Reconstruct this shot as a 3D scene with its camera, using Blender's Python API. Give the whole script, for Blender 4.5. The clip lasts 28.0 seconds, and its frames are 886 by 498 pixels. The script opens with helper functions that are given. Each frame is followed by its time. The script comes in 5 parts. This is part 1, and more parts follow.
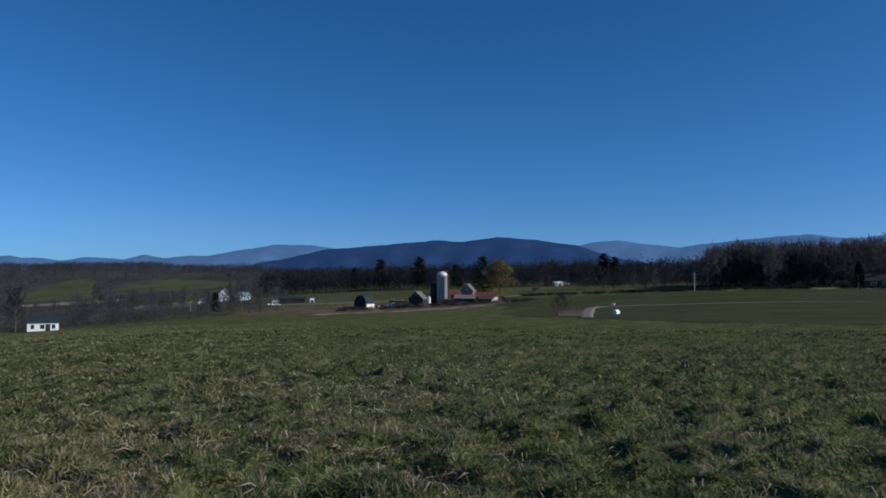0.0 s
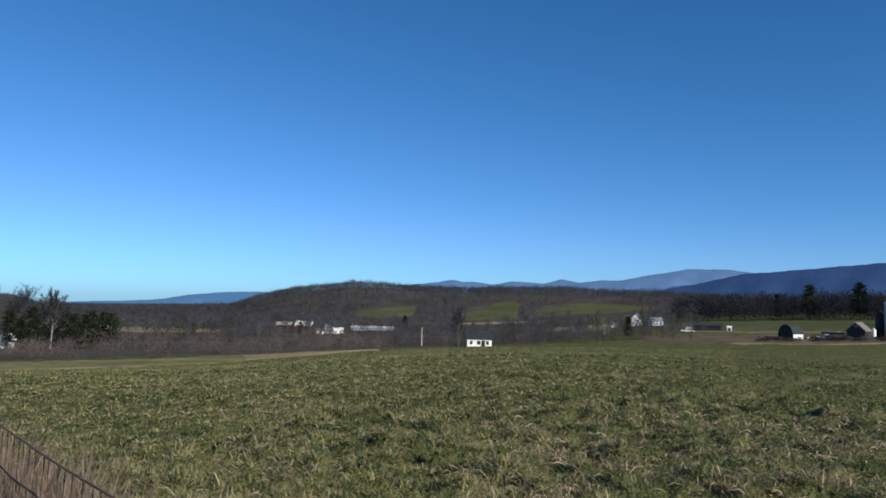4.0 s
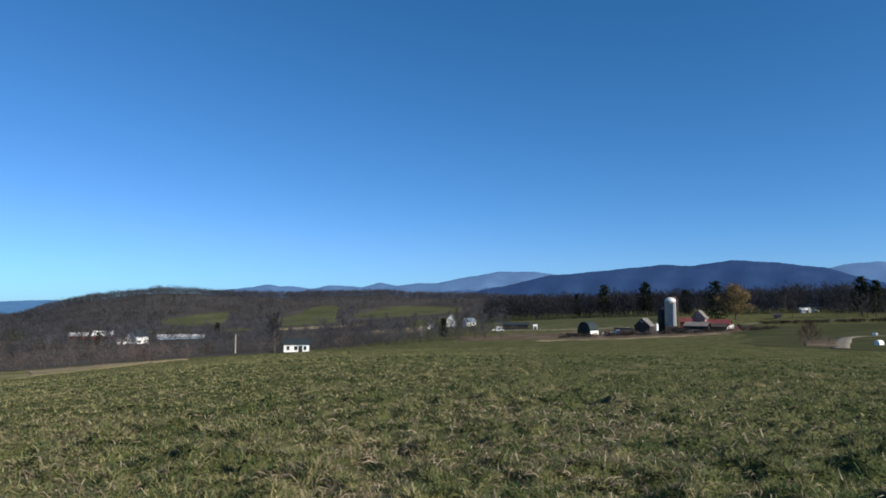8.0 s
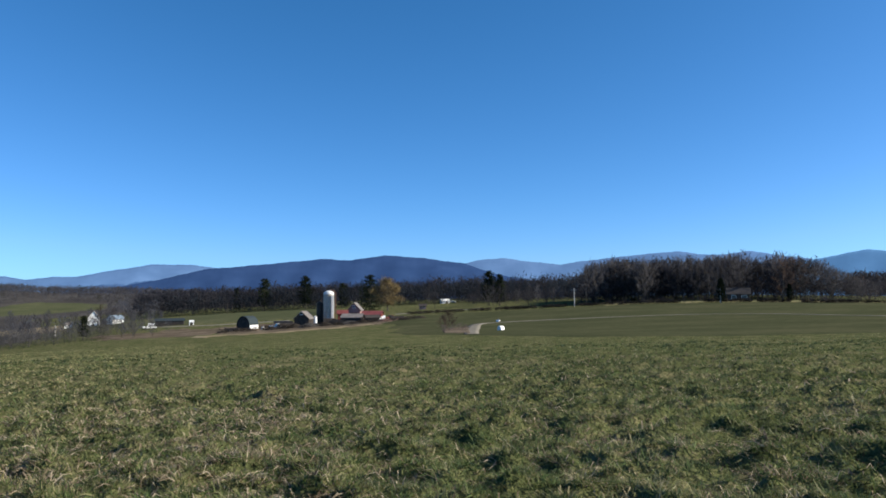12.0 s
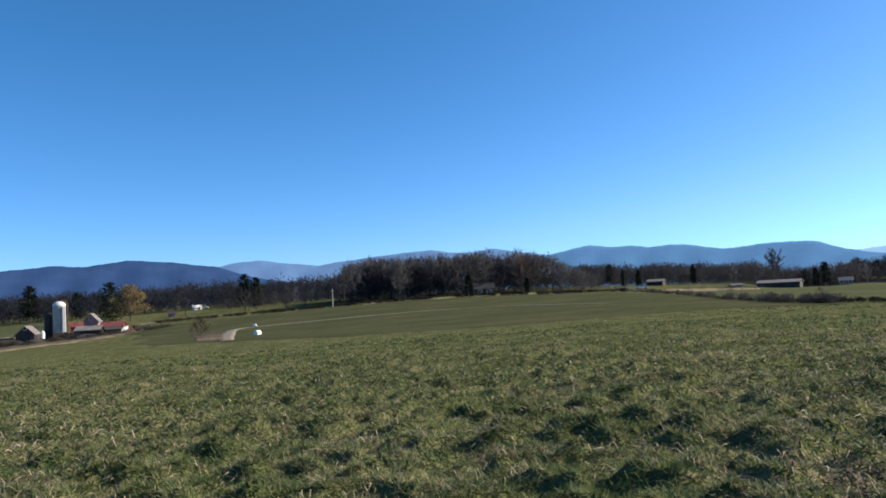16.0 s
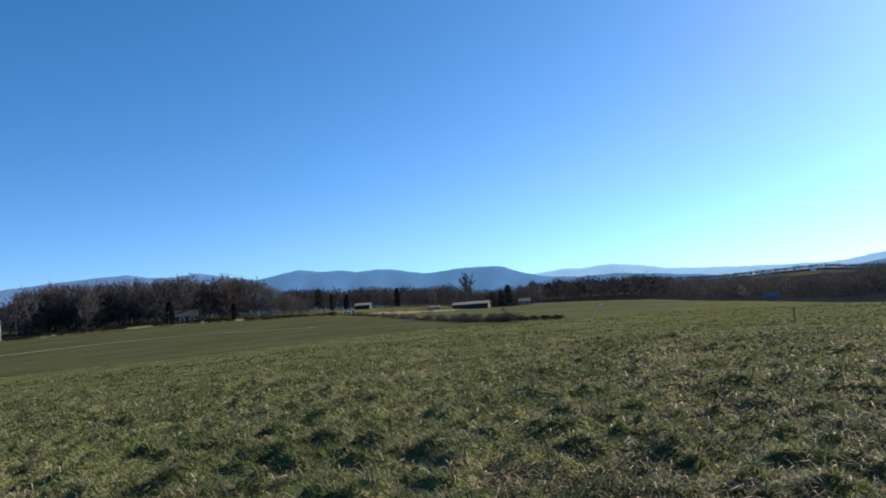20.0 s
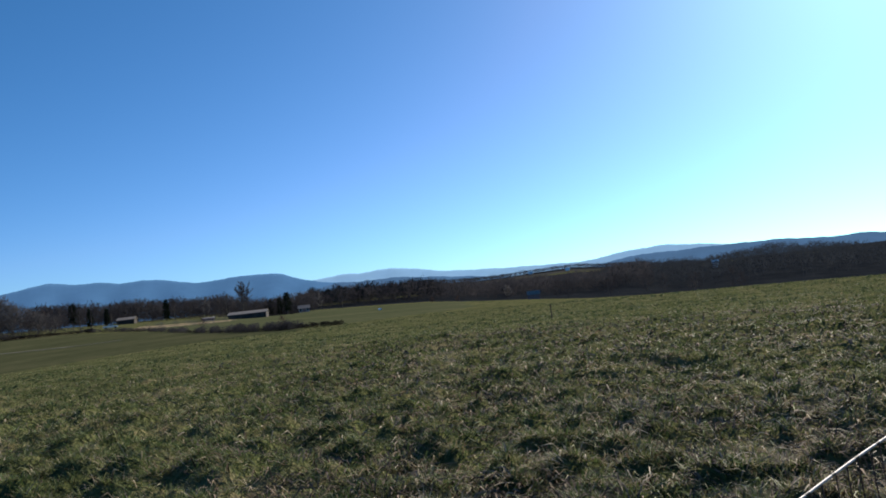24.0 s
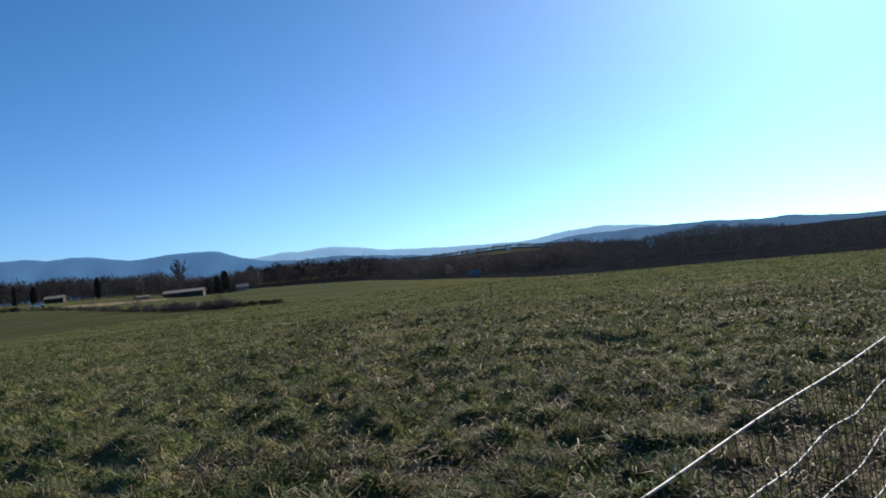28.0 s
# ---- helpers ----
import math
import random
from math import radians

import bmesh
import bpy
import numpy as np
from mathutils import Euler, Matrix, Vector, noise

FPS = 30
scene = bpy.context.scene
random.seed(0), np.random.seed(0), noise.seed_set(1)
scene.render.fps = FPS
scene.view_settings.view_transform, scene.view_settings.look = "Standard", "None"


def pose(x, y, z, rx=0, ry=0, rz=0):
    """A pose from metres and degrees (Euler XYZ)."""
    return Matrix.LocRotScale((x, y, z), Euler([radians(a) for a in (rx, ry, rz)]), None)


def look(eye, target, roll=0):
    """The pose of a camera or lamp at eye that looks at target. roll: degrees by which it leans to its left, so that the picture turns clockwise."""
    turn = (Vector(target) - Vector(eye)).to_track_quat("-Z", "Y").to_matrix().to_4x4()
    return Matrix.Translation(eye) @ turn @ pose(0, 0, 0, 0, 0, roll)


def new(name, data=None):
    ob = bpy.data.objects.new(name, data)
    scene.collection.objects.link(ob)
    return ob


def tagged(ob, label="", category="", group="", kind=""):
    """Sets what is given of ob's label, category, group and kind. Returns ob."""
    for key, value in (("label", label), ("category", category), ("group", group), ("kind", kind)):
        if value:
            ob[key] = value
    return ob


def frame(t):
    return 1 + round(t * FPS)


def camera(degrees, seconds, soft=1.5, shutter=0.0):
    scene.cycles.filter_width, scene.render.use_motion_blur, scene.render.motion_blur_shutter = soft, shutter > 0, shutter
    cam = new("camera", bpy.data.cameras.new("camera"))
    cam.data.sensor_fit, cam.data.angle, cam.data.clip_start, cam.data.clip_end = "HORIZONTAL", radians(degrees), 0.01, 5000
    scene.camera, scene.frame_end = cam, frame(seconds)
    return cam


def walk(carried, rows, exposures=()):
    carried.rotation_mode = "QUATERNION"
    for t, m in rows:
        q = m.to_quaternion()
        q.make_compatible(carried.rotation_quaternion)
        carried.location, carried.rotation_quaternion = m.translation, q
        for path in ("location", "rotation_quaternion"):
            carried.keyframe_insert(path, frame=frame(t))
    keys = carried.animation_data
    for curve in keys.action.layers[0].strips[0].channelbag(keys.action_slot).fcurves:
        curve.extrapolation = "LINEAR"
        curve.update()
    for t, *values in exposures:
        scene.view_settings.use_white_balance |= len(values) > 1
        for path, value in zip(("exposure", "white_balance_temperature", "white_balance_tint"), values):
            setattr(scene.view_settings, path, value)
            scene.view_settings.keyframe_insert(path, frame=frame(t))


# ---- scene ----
cam = camera(63.12, 28.0, soft=1.75)
# seconds, place, turn (Euler XYZ degrees)
ROWS = [
    (0.0, -0.049, -0.009, 1.543, 92.79, -0.27, 0.04),
    (0.5, -0.071, -0.027, 1.555, 96.01, 0.16, -0.99),
    (1.0, -0.087, -0.021, 1.555, 92.32, 1.76, 6.95),
    (1.5, -0.106, -0.023, 1.559, 94.13, 0.30, 13.95),
    (2.0, -0.129, -0.011, 1.555, 94.03, -0.06, 18.96),
    (2.5, -0.147, -0.016, 1.556, 94.19, -0.27, 23.72),
    (3.0, -0.169, -0.021, 1.555, 93.87, -1.03, 26.49),
    (3.5, -0.183, -0.020, 1.553, 94.19, -1.40, 29.30),
    (5.5, -0.205, -0.031, 1.527, 93.61, -1.54, 35.59),
    (6.0, -0.184, -0.039, 1.520, 94.00, -1.41, 32.32),
    (6.5, -0.146, -0.049, 1.521, 94.00, -1.43, 27.67),
    (7.0, -0.119, -0.062, 1.526, 94.78, -1.13, 23.35),
    (7.5, -0.103, -0.058, 1.526, 94.83, -0.77, 20.14),
    (8.0, -0.085, -0.064, 1.530, 94.77, -0.37, 17.55),
    (8.5, -0.069, -0.057, 1.535, 95.41, -0.43, 14.73),
    (9.0, -0.047, -0.059, 1.536, 95.17, -0.35, 12.07),
    (9.5, -0.024, -0.068, 1.535, 94.89, -0.05, 8.01),
    (10.0, 0.000, -0.063, 1.534, 94.24, -0.21, 4.52),
    (10.5, 0.022, -0.053, 1.532, 93.54, 0.01, 3.35),
    (11.0, 0.033, -0.053, 1.534, 93.97, 0.26, 0.38),
    (11.5, 0.048, -0.046, 1.535, 93.62, 0.03, -3.24),
    (12.0, 0.067, -0.059, 1.538, 94.22, 0.57, -8.84),
    (12.5, 0.073, -0.057, 1.534, 94.01, -0.39, -11.11),
    (14.5, 0.161, -0.048, 1.551, 94.89, 1.75, -20.15),
    (15.0, 0.198, -0.059, 1.548, 94.74, 2.84, -23.78),
    (15.5, 0.223, -0.057, 1.538, 94.01, 2.69, -26.07),
    (16.0, 0.243, -0.059, 1.533, 93.71, 2.98, -27.78),
    (16.5, 0.268, -0.070, 1.529, 93.02, 3.80, -31.03),
    (17.0, 0.282, -0.082, 1.532, 93.39, 2.96, -33.81),
    (17.5, 0.297, -0.115, 1.531, 93.75, 2.79, -37.02),
    (18.0, 0.323, -0.141, 1.533, 93.96, 4.05, -38.77),
    (18.5, 0.356, -0.161, 1.529, 93.94, 4.22, -41.37),
    (19.0, 0.393, -0.171, 1.527, 93.79, 4.76, -43.84),
    (19.5, 0.428, -0.193, 1.523, 93.36, 4.74, -48.21),
    (20.0, 0.431, -0.211, 1.528, 94.23, 4.26, -50.51),
    (20.5, 0.437, -0.229, 1.531, 94.50, 4.71, -52.98),
    (21.0, 0.455, -0.252, 1.526, 93.95, 5.57, -55.36),
    (21.5, 0.470, -0.266, 1.524, 93.71, 6.47, -58.09),
    (23.5, 0.518, -0.301, 1.515, 93.42, 5.49, -66.10),
    (24.0, 0.525, -0.315, 1.514, 93.08, 6.36, -67.89),
    (24.5, 0.523, -0.341, 1.513, 92.57, 7.36, -70.44),
    (25.0, 0.515, -0.357, 1.509, 92.00, 7.88, -73.20),
    (25.5, 0.512, -0.374, 1.513, 92.05, 6.74, -74.87),
    (26.0, 0.518, -0.370, 1.507, 91.68, 5.44, -75.07),
    (26.5, 0.521, -0.371, 1.504, 91.61, 5.15, -75.12),
    (27.0, 0.524, -0.370, 1.498, 91.72, 5.59, -75.43),
    (27.5, 0.527, -0.375, 1.494, 91.55, 6.19, -75.38),
    (28.0, 0.519, -0.366, 1.491, 90.90, 6.13, -72.55),
]
walk(cam, [(t, pose(x, y, z, rx, ry, rz)) for t, x, y, z, rx, ry, rz in ROWS],
     [(0.0, -0.30, 5800, 10), (0.7, -0.30, 5800, 10), (1.6, -0.04, 6100, 10), (2.5, 0.26, 6400, 10), (6.0, 0.28, 6450, 10), (9.0, 0.45, 6500, 10), (12.0, 0.72, 6550, 10),
      (16.0, 0.87, 6750, 10), (19.0, 0.77, 6750, 10), (22, 0.54, 6700, 10), (25, 0.34, 6650, 10), (28, 0.34, 6650, 10)])

# ---------------- light ----------------
SUN_AZ, SUN_EL = 104.0, 27.0
world = bpy.data.worlds.new("sky")
scene.world = world
world.use_nodes = True
wn, wl = world.node_tree.nodes, world.node_tree.links
wn.clear()
sky = wn.new("ShaderNodeTexSky")
sky.sky_type = "NISHITA"
sky.sun_disc = False
sky.sun_elevation, sky.sun_rotation = radians(SUN_EL), radians(SUN_AZ)
sky.air_density, sky.dust_density, sky.ozone_density, sky.altitude = 0.65, 0.5, 6.0, 200
sat = wn.new("ShaderNodeMix")
sat.data_type, sat.blend_type = "RGBA", "MULTIPLY"
sat.inputs["Factor"].default_value = 1.0
sat.inputs[7].default_value = (0.645, 0.875, 0.995, 1)
bg = wn.new("ShaderNodeBackground")
bg.inputs["Strength"].default_value = 0.115
wo = wn.new("ShaderNodeOutputWorld")
# clear autumn air: deeper red loss overhead than towards the horizon
parts = wn.new("ShaderNodeSeparateColor")
whole = wn.new("ShaderNodeCombineColor")
wl.new(sky.outputs[0], parts.inputs[0])
chain = parts.outputs[0]
for operation, value in (("DIVIDE", 1.63), ("POWER", 0.45), ("MINIMUM", 1.12)):
    step = wn.new("ShaderNodeMath")
    step.operation = operation
    step.inputs[1].default_value = value
    wl.new(chain, step.inputs[0])
    chain = step.outputs[0]
red = wn.new("ShaderNodeMath")
red.operation = "MULTIPLY"
glare = wn.new("ShaderNodeMath")
glare.operation = "MULTIPLY_ADD"
glare.inputs[1].default_value, glare.inputs[2].default_value = 0.05, 0.95
wl.new(parts.outputs[0], glare.inputs[0])
even = wn.new("ShaderNodeMath")
even.operation = "DIVIDE"
wl.new(chain, even.inputs[0])
wl.new(glare.outputs[0], even.inputs[1])
wl.new(even.outputs[0], red.inputs[0])
wl.new(parts.outputs[0], red.inputs[1])
wl.new(red.outputs[0], whole.inputs[0])
wl.new(parts.outputs[1], whole.inputs[1])
wl.new(parts.outputs[2], whole.inputs[2])
wl.new(whole.outputs[0], sat.inputs[6])
wl.new(sat.outputs[2], bg.inputs["Color"])
wl.new(bg.outputs[0], wo.inputs["Surface"])
sun = new("sun", bpy.data.lights.new("sun", "SUN"))
sun.data.energy, sun.data.angle, sun.data.color = 5.0, radians(0.55), (1.0, 0.92, 0.78)
sa, se = radians(SUN_AZ), radians(SUN_EL)
sun.matrix_world = look((500 * math.sin(sa) * math.cos(se), 500 * math.cos(sa) * math.cos(se), 500 * math.sin(se)), (0, 0, 0))


# ---------------- materials ----------------
def mat(name, cols, scale=4.0, rough=0.8, bump=0.0, metal=0.0, fine=None, island=0.0, objrand=0.0, stops=None, spec=0.3, detail=4.0, stretch=None, dist=0.02):
    """A surface of two or more colours mixed by noise at two scales, with relief and per-piece variation."""
    m = bpy.data.materials.new(name)
    m.use_nodes = True
    n, l = m.node_tree.nodes, m.node_tree.links
    b = n["Principled BSDF"]
    b.inputs["Roughness"].default_value = rough
    b.inputs["Metallic"].default_value = metal
    b.inputs["Specular IOR Level"].default_value = spec
    geo = n.new("ShaderNodeNewGeometry")
    vec = geo.outputs["Position"]
    if stretch:
        mp = n.new("ShaderNodeMapping")
        mp.inputs["Scale"].default_value = stretch
        l.new(vec, mp.inputs["Vector"])
        vec = mp.outputs["Vector"]
    n1 = n.new("ShaderNodeTexNoise")
    n1.inputs["Scale"].default_value = scale
    n1.inputs["Detail"].default_value = detail
    n1.inputs["Roughness"].default_value = 0.6
    l.new(vec, n1.inputs["Vector"])
    n2 = n.new("ShaderNodeTexNoise")
    n2.inputs["Scale"].default_value = fine or scale * 9
    n2.inputs["Detail"].default_value = 3.0
    l.new(vec, n2.inputs["Vector"])
    mix = n.new("ShaderNodeMath")
    mix.operation = "MULTIPLY_ADD"
    mix.inputs[1].default_value = 0.4
    l.new(n2.outputs["Fac"], mix.inputs[0])
    sc = n.new("ShaderNodeMath")
    sc.operation = "MULTIPLY"
    sc.inputs[1].default_value = 0.6
    l.new(n1.outputs["Fac"], sc.inputs[0])
    l.new(sc.outputs[0], mix.inputs[2])
    fac = mix.outputs[0]
    for amount, out in ((island, "Random Per Island"), (objrand, "Random")):
        if amount:
            src = geo if out == "Random Per Island" else n.new("ShaderNodeObjectInfo")
            ma = n.new("ShaderNodeMath")
            ma.operation = "SUBTRACT"
            ma.inputs[1].default_value = 0.5
            l.new(src.outputs[out], ma.inputs[0])
            mb = n.new("ShaderNodeMath")
            mb.operation = "MULTIPLY_ADD"
            mb.inputs[1].default_value = amount
            l.new(ma.outputs[0], mb.inputs[0])
            l.new(fac, mb.inputs[2])
            fac = mb.outputs[0]
    ramp = n.new("ShaderNodeValToRGB")
    e = ramp.color_ramp.elements
    stops = stops or [0.32 + 0.36 * i / max(1, len(cols) - 1) for i in range(len(cols))]
    while len(e) < len(cols):
        e.new(0.5)
    for i, c in enumerate(cols):
        e[i].position = stops[i]
        e[i].color = (*c, 1)
    l.new(fac, ramp.inputs["Fac"])
    l.new(ramp.outputs["Color"], b.inputs["Base Color"])
    if bump:
        bm_ = n.new("ShaderNodeBump")
        bm_.inputs["Strength"].default_value = bump
        bm_.inputs["Distance"].default_value = dist
        l.new(n2.outputs["Fac"], bm_.inputs["Height"])
        l.new(bm_.outputs["Normal"], b.inputs["Normal"])
    return m


def see_through(m, amount):
    """Thin leaves let light through: mix in a translucent share of the same colour."""
    n, l = m.node_tree.nodes, m.node_tree.links
    b, out = n["Principled BSDF"], n["Material Output"]
    tr = n.new("ShaderNodeBsdfTranslucent")
    mx = n.new("ShaderNodeMixShader")
    mx.inputs[0].default_value = amount
    l.new(b.inputs["Base Color"].links[0].from_socket, tr.inputs["Color"])
    l.new(b.outputs[0], mx.inputs[1])
    l.new(tr.outputs[0], mx.inputs[2])
    l.new(mx.outputs[0], out.inputs["Surface"])
    return m


M_GROUND = mat("meadow_turf", [(0.042, 0.051, 0.021), (0.090, 0.099, 0.041), (0.17, 0.145, 0.08)], 0.4, 1.0, 1.0, fine=11, dist=0.12, stops=[0.38, 0.5, 0.64], spec=0.0)
M_BLADE = mat("grass_blade", [(0.044, 0.074, 0.024), (0.098, 0.136, 0.043), (0.18, 0.186, 0.074), (0.38, 0.32, 0.19)], 0.55, 0.65, fine=3.2, island=0.24, stops=[0.34, 0.46, 0.56, 0.70], spec=0.16)
# dark blue-green grass; part of the darkness stands for clumps against the light
M_TUFT = see_through(mat("dark_backlit_grass", [(0.034, 0.052, 0.024), (0.066, 0.088, 0.040), (0.13, 0.145, 0.072)], 0.8, 0.75, fine=4, island=0.25, spec=0.08), 0.4)
M_WEED = mat("dead_weeds", [(0.055, 0.039, 0.031), (0.118, 0.086, 0.069), (0.24, 0.185, 0.14)], 3, 0.8, island=0.35)
M_STRAW = mat("dry_grass", [(0.13, 0.092, 0.058), (0.27, 0.205, 0.13), (0.46, 0.375, 0.26)], 3, 0.7, island=0.45)
M_DEAD = mat("rotted_brown_grass", [(0.062, 0.045, 0.035), (0.135, 0.098, 0.074), (0.25, 0.19, 0.145)], 3, 0.8, island=0.4, spec=0.05)
M_STRAW, M_BLADE = see_through(M_STRAW, 0.3), see_through(M_BLADE, 0.32)
M_MOWN = mat("mown_field", [(0.045, 0.051, 0.026), (0.062, 0.066, 0.034), (0.090, 0.086, 0.046)], 0.06, 0.95, 0.2, fine=0.8, dist=0.1, spec=0.0)
M_TAN = mat("dry_hay_field", [(0.15, 0.12, 0.072), (0.24, 0.19, 0.12), (0.35, 0.275, 0.185)], 0.08, 0.95, 0.2, fine=1.3, dist=0.1, spec=0.0)
M_HAY = mat("yellowed_grass", [(0.085, 0.095, 0.042), (0.17, 0.155, 0.078), (0.31, 0.25, 0.14)], 0.09, 0.95, 0.2, fine=0.7, dist=0.1, spec=0.0)
M_STUBBLE = mat("greyish_stubble", [(0.045, 0.045, 0.040), (0.07, 0.068, 0.058), (0.10, 0.094, 0.078)], 0.02, 0.95, fine=0.3, spec=0.0)
# yellow grass, with the brightness of the front-lit slope added to its colour
M_DRY = mat("yellowing_frontlit_grass", [(0.19, 0.18, 0.075), (0.28, 0.25, 0.118), (0.385, 0.325, 0.178)], 0.6, 0.8, island=0.22, spec=0.05)
# blue-grey distance haze is put into this woods colour
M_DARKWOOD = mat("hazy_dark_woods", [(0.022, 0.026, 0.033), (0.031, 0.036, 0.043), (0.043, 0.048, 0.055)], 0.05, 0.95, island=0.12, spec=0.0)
M_PASTURE = mat("far_pasture", [(0.054, 0.062, 0.032), (0.076, 0.083, 0.043), (0.108, 0.106, 0.060)], 0.03, 0.95, fine=0.6, spec=0.0)
M_LITTER = mat("leaf_litter", [(0.040, 0.037, 0.035), (0.064, 0.059, 0.055), (0.098, 0.090, 0.080)], 0.02, 0.95, fine=0.4, spec=0.0)
M_DIRT = mat("farmyard_dirt", [(0.060, 0.047, 0.034), (0.12, 0.094, 0.067), (0.22, 0.172, 0.125)], 0.12, 0.95, 0.5, fine=1.5, dist=0.1, spec=0.0)
M_GRAVEL = mat("gravel", [(0.13, 0.118, 0.095), (0.19, 0.172, 0.14), (0.25, 0.23, 0.19)], 0.3, 0.95, 0.4, fine=4, spec=0.0)
M_BARK = mat("grey_bark", [(0.04, 0.036, 0.032), (0.07, 0.063, 0.056), (0.115, 0.105, 0.092)], 1.5, 0.9, 0.4, objrand=0.3, spec=0.0)
M_TWIG = mat("bare_twigs", [(0.042, 0.040, 0.043), (0.076, 0.072, 0.075), (0.132, 0.124, 0.124)], 0.05, 0.9, fine=0.15, island=0.08, objrand=0.4, spec=0.0)
M_TWIG_RED = mat("russet_twigs", [(0.055, 0.038, 0.032), (0.09, 0.063, 0.052), (0.135, 0.097, 0.078)], 0.2, 0.9, island=0.3, objrand=0.3, spec=0.0)
M_NEEDLE = mat("pine_needles", [(0.009, 0.013, 0.008), (0.018, 0.024, 0.014), (0.034, 0.041, 0.022)], 0.5, 0.8, island=0.25, objrand=0.2, spec=0.0)
for m_ in (M_TWIG, M_TWIG_RED, M_DARKWOOD):
    see_through(m_, 0.45)
M_GREYTWIG = see_through(mat("pale_grey_twigs", [(0.038, 0.036, 0.035), (0.088, 0.083, 0.079), (0.17, 0.16, 0.15)], 0.06, 0.9, fine=0.2, island=0.08, spec=0.0), 0.45)
# darker, bluer twigs and needles: haze of distance put into the colour
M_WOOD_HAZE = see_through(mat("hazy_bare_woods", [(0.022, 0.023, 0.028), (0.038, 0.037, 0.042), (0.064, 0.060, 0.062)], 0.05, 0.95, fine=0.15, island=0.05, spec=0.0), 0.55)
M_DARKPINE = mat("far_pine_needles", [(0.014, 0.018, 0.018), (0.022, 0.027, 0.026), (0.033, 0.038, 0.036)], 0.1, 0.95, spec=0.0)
M_HEDGE = mat("dark_hedge_twigs", [(0.016, 0.014, 0.012), (0.034, 0.029, 0.024), (0.070, 0.058, 0.048)], 0.3, 0.95, fine=1.5, island=0.15, spec=0.0)
M_GOLD = mat("golden_leaves", [(0.075, 0.050, 0.018), (0.14, 0.095, 0.032), (0.22, 0.155, 0.058)], 0.5, 0.7, island=0.5)
M_BRUSH = mat("bare_brush", [(0.070, 0.054, 0.048), (0.135, 0.108, 0.096), (0.21, 0.172, 0.15)], 0.1, 0.9, island=0.15, spec=0.0)
see_through(M_BRUSH, 0.45)
# hillside woods: bluer greys and strong translucency imitate the softening haze
M_WOOD = see_through(mat("grey_woods", [(0.036, 0.036, 0.042), (0.068, 0.067, 0.075), (0.118, 0.114, 0.121)], 0.06, 0.95, fine=0.2, island=0.05, stops=[0.36, 0.5, 0.62], spec=0.0), 0.55)
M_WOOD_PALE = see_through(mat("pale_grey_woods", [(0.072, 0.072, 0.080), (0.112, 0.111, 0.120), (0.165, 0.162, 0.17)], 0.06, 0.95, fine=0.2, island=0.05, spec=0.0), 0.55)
M_WOOD_BROWN = see_through(mat("brown_woods", [(0.042, 0.037, 0.036), (0.072, 0.063, 0.060), (0.112, 0.097, 0.090)], 0.06, 0.95, fine=0.2, island=0.05, spec=0.0), 0.55)
M_WHITE = mat("white_paint", [(0.66, 0.66, 0.64), (0.78, 0.78, 0.76), (0.84, 0.84, 0.82)], 0.8, 0.6, 0.05)
M_GREYROOF = mat("grey_metal_roof", [(0.11, 0.098, 0.09), (0.17, 0.152, 0.14), (0.24, 0.215, 0.195)], 0.6, 0.7, 0.1, spec=0.15)
M_DARKROOF = mat("dark_shingles", [(0.012, 0.020, 0.023), (0.020, 0.031, 0.035), (0.034, 0.045, 0.05)], 1.2, 0.8, 0.3)
M_BARNWOOD = mat("weathered_boards", [(0.022, 0.018, 0.016), (0.042, 0.035, 0.031), (0.08, 0.066, 0.058)], 0.6, 0.85, 0.3, stretch=(4, 4, 0.5))
M_REDBARN = mat("red_barn_paint", [(0.10, 0.028, 0.024), (0.16, 0.045, 0.037), (0.22, 0.075, 0.06)], 0.8, 0.8, 0.2, stretch=(3, 3, 0.5))
M_REDROOF = mat("red_metal_roof", [(0.11, 0.028, 0.024), (0.17, 0.045, 0.038), (0.23, 0.075, 0.062)], 0.6, 0.5, 0.1)
M_PINKWOOD = mat("faded_red_boards", [(0.16, 0.09, 0.085), (0.25, 0.15, 0.14), (0.34, 0.23, 0.21)], 0.7, 0.85, 0.2, stretch=(3, 3, 0.5))
M_CONCRETE = mat("silo_concrete", [(0.25, 0.235, 0.205), (0.35, 0.33, 0.295), (0.45, 0.43, 0.39)], 0.5, 0.85, 0.2, stretch=(1, 1, 0.35))
M_DOME = mat("galvanised_dome", [(0.50, 0.48, 0.46), (0.62, 0.60, 0.58), (0.7, 0.68, 0.66)], 1.0, 0.55, metal=0.15)
M_GLASS = mat("window_glass", [(0.02, 0.025, 0.03), (0.035, 0.04, 0.05)], 1.0, 0.12, spec=0.6)
M_DARK = mat("dark_machinery", [(0.010, 0.009, 0.009), (0.023, 0.021, 0.019), (0.05, 0.045, 0.04)], 1.0, 0.6)
M_BLUE = mat("blue_grey_siding", [(0.16, 0.22, 0.28), (0.22, 0.29, 0.36), (0.28, 0.35, 0.42)], 0.8, 0.6)
M_WIRE = mat("white_polywire", [(0.30, 0.24, 0.21), (0.46, 0.39, 0.35), (0.60, 0.54, 0.50)], 40, 0.5)
M_BLACK = mat("black_twine", [(0.012, 0.012, 0.012), (0.03, 0.028, 0.026)], 40, 0.6)
M_RUST = mat("rusty_stay_wire", [(0.05, 0.028, 0.02), (0.10, 0.055, 0.04), (0.15, 0.09, 0.065)], 30, 0.8)
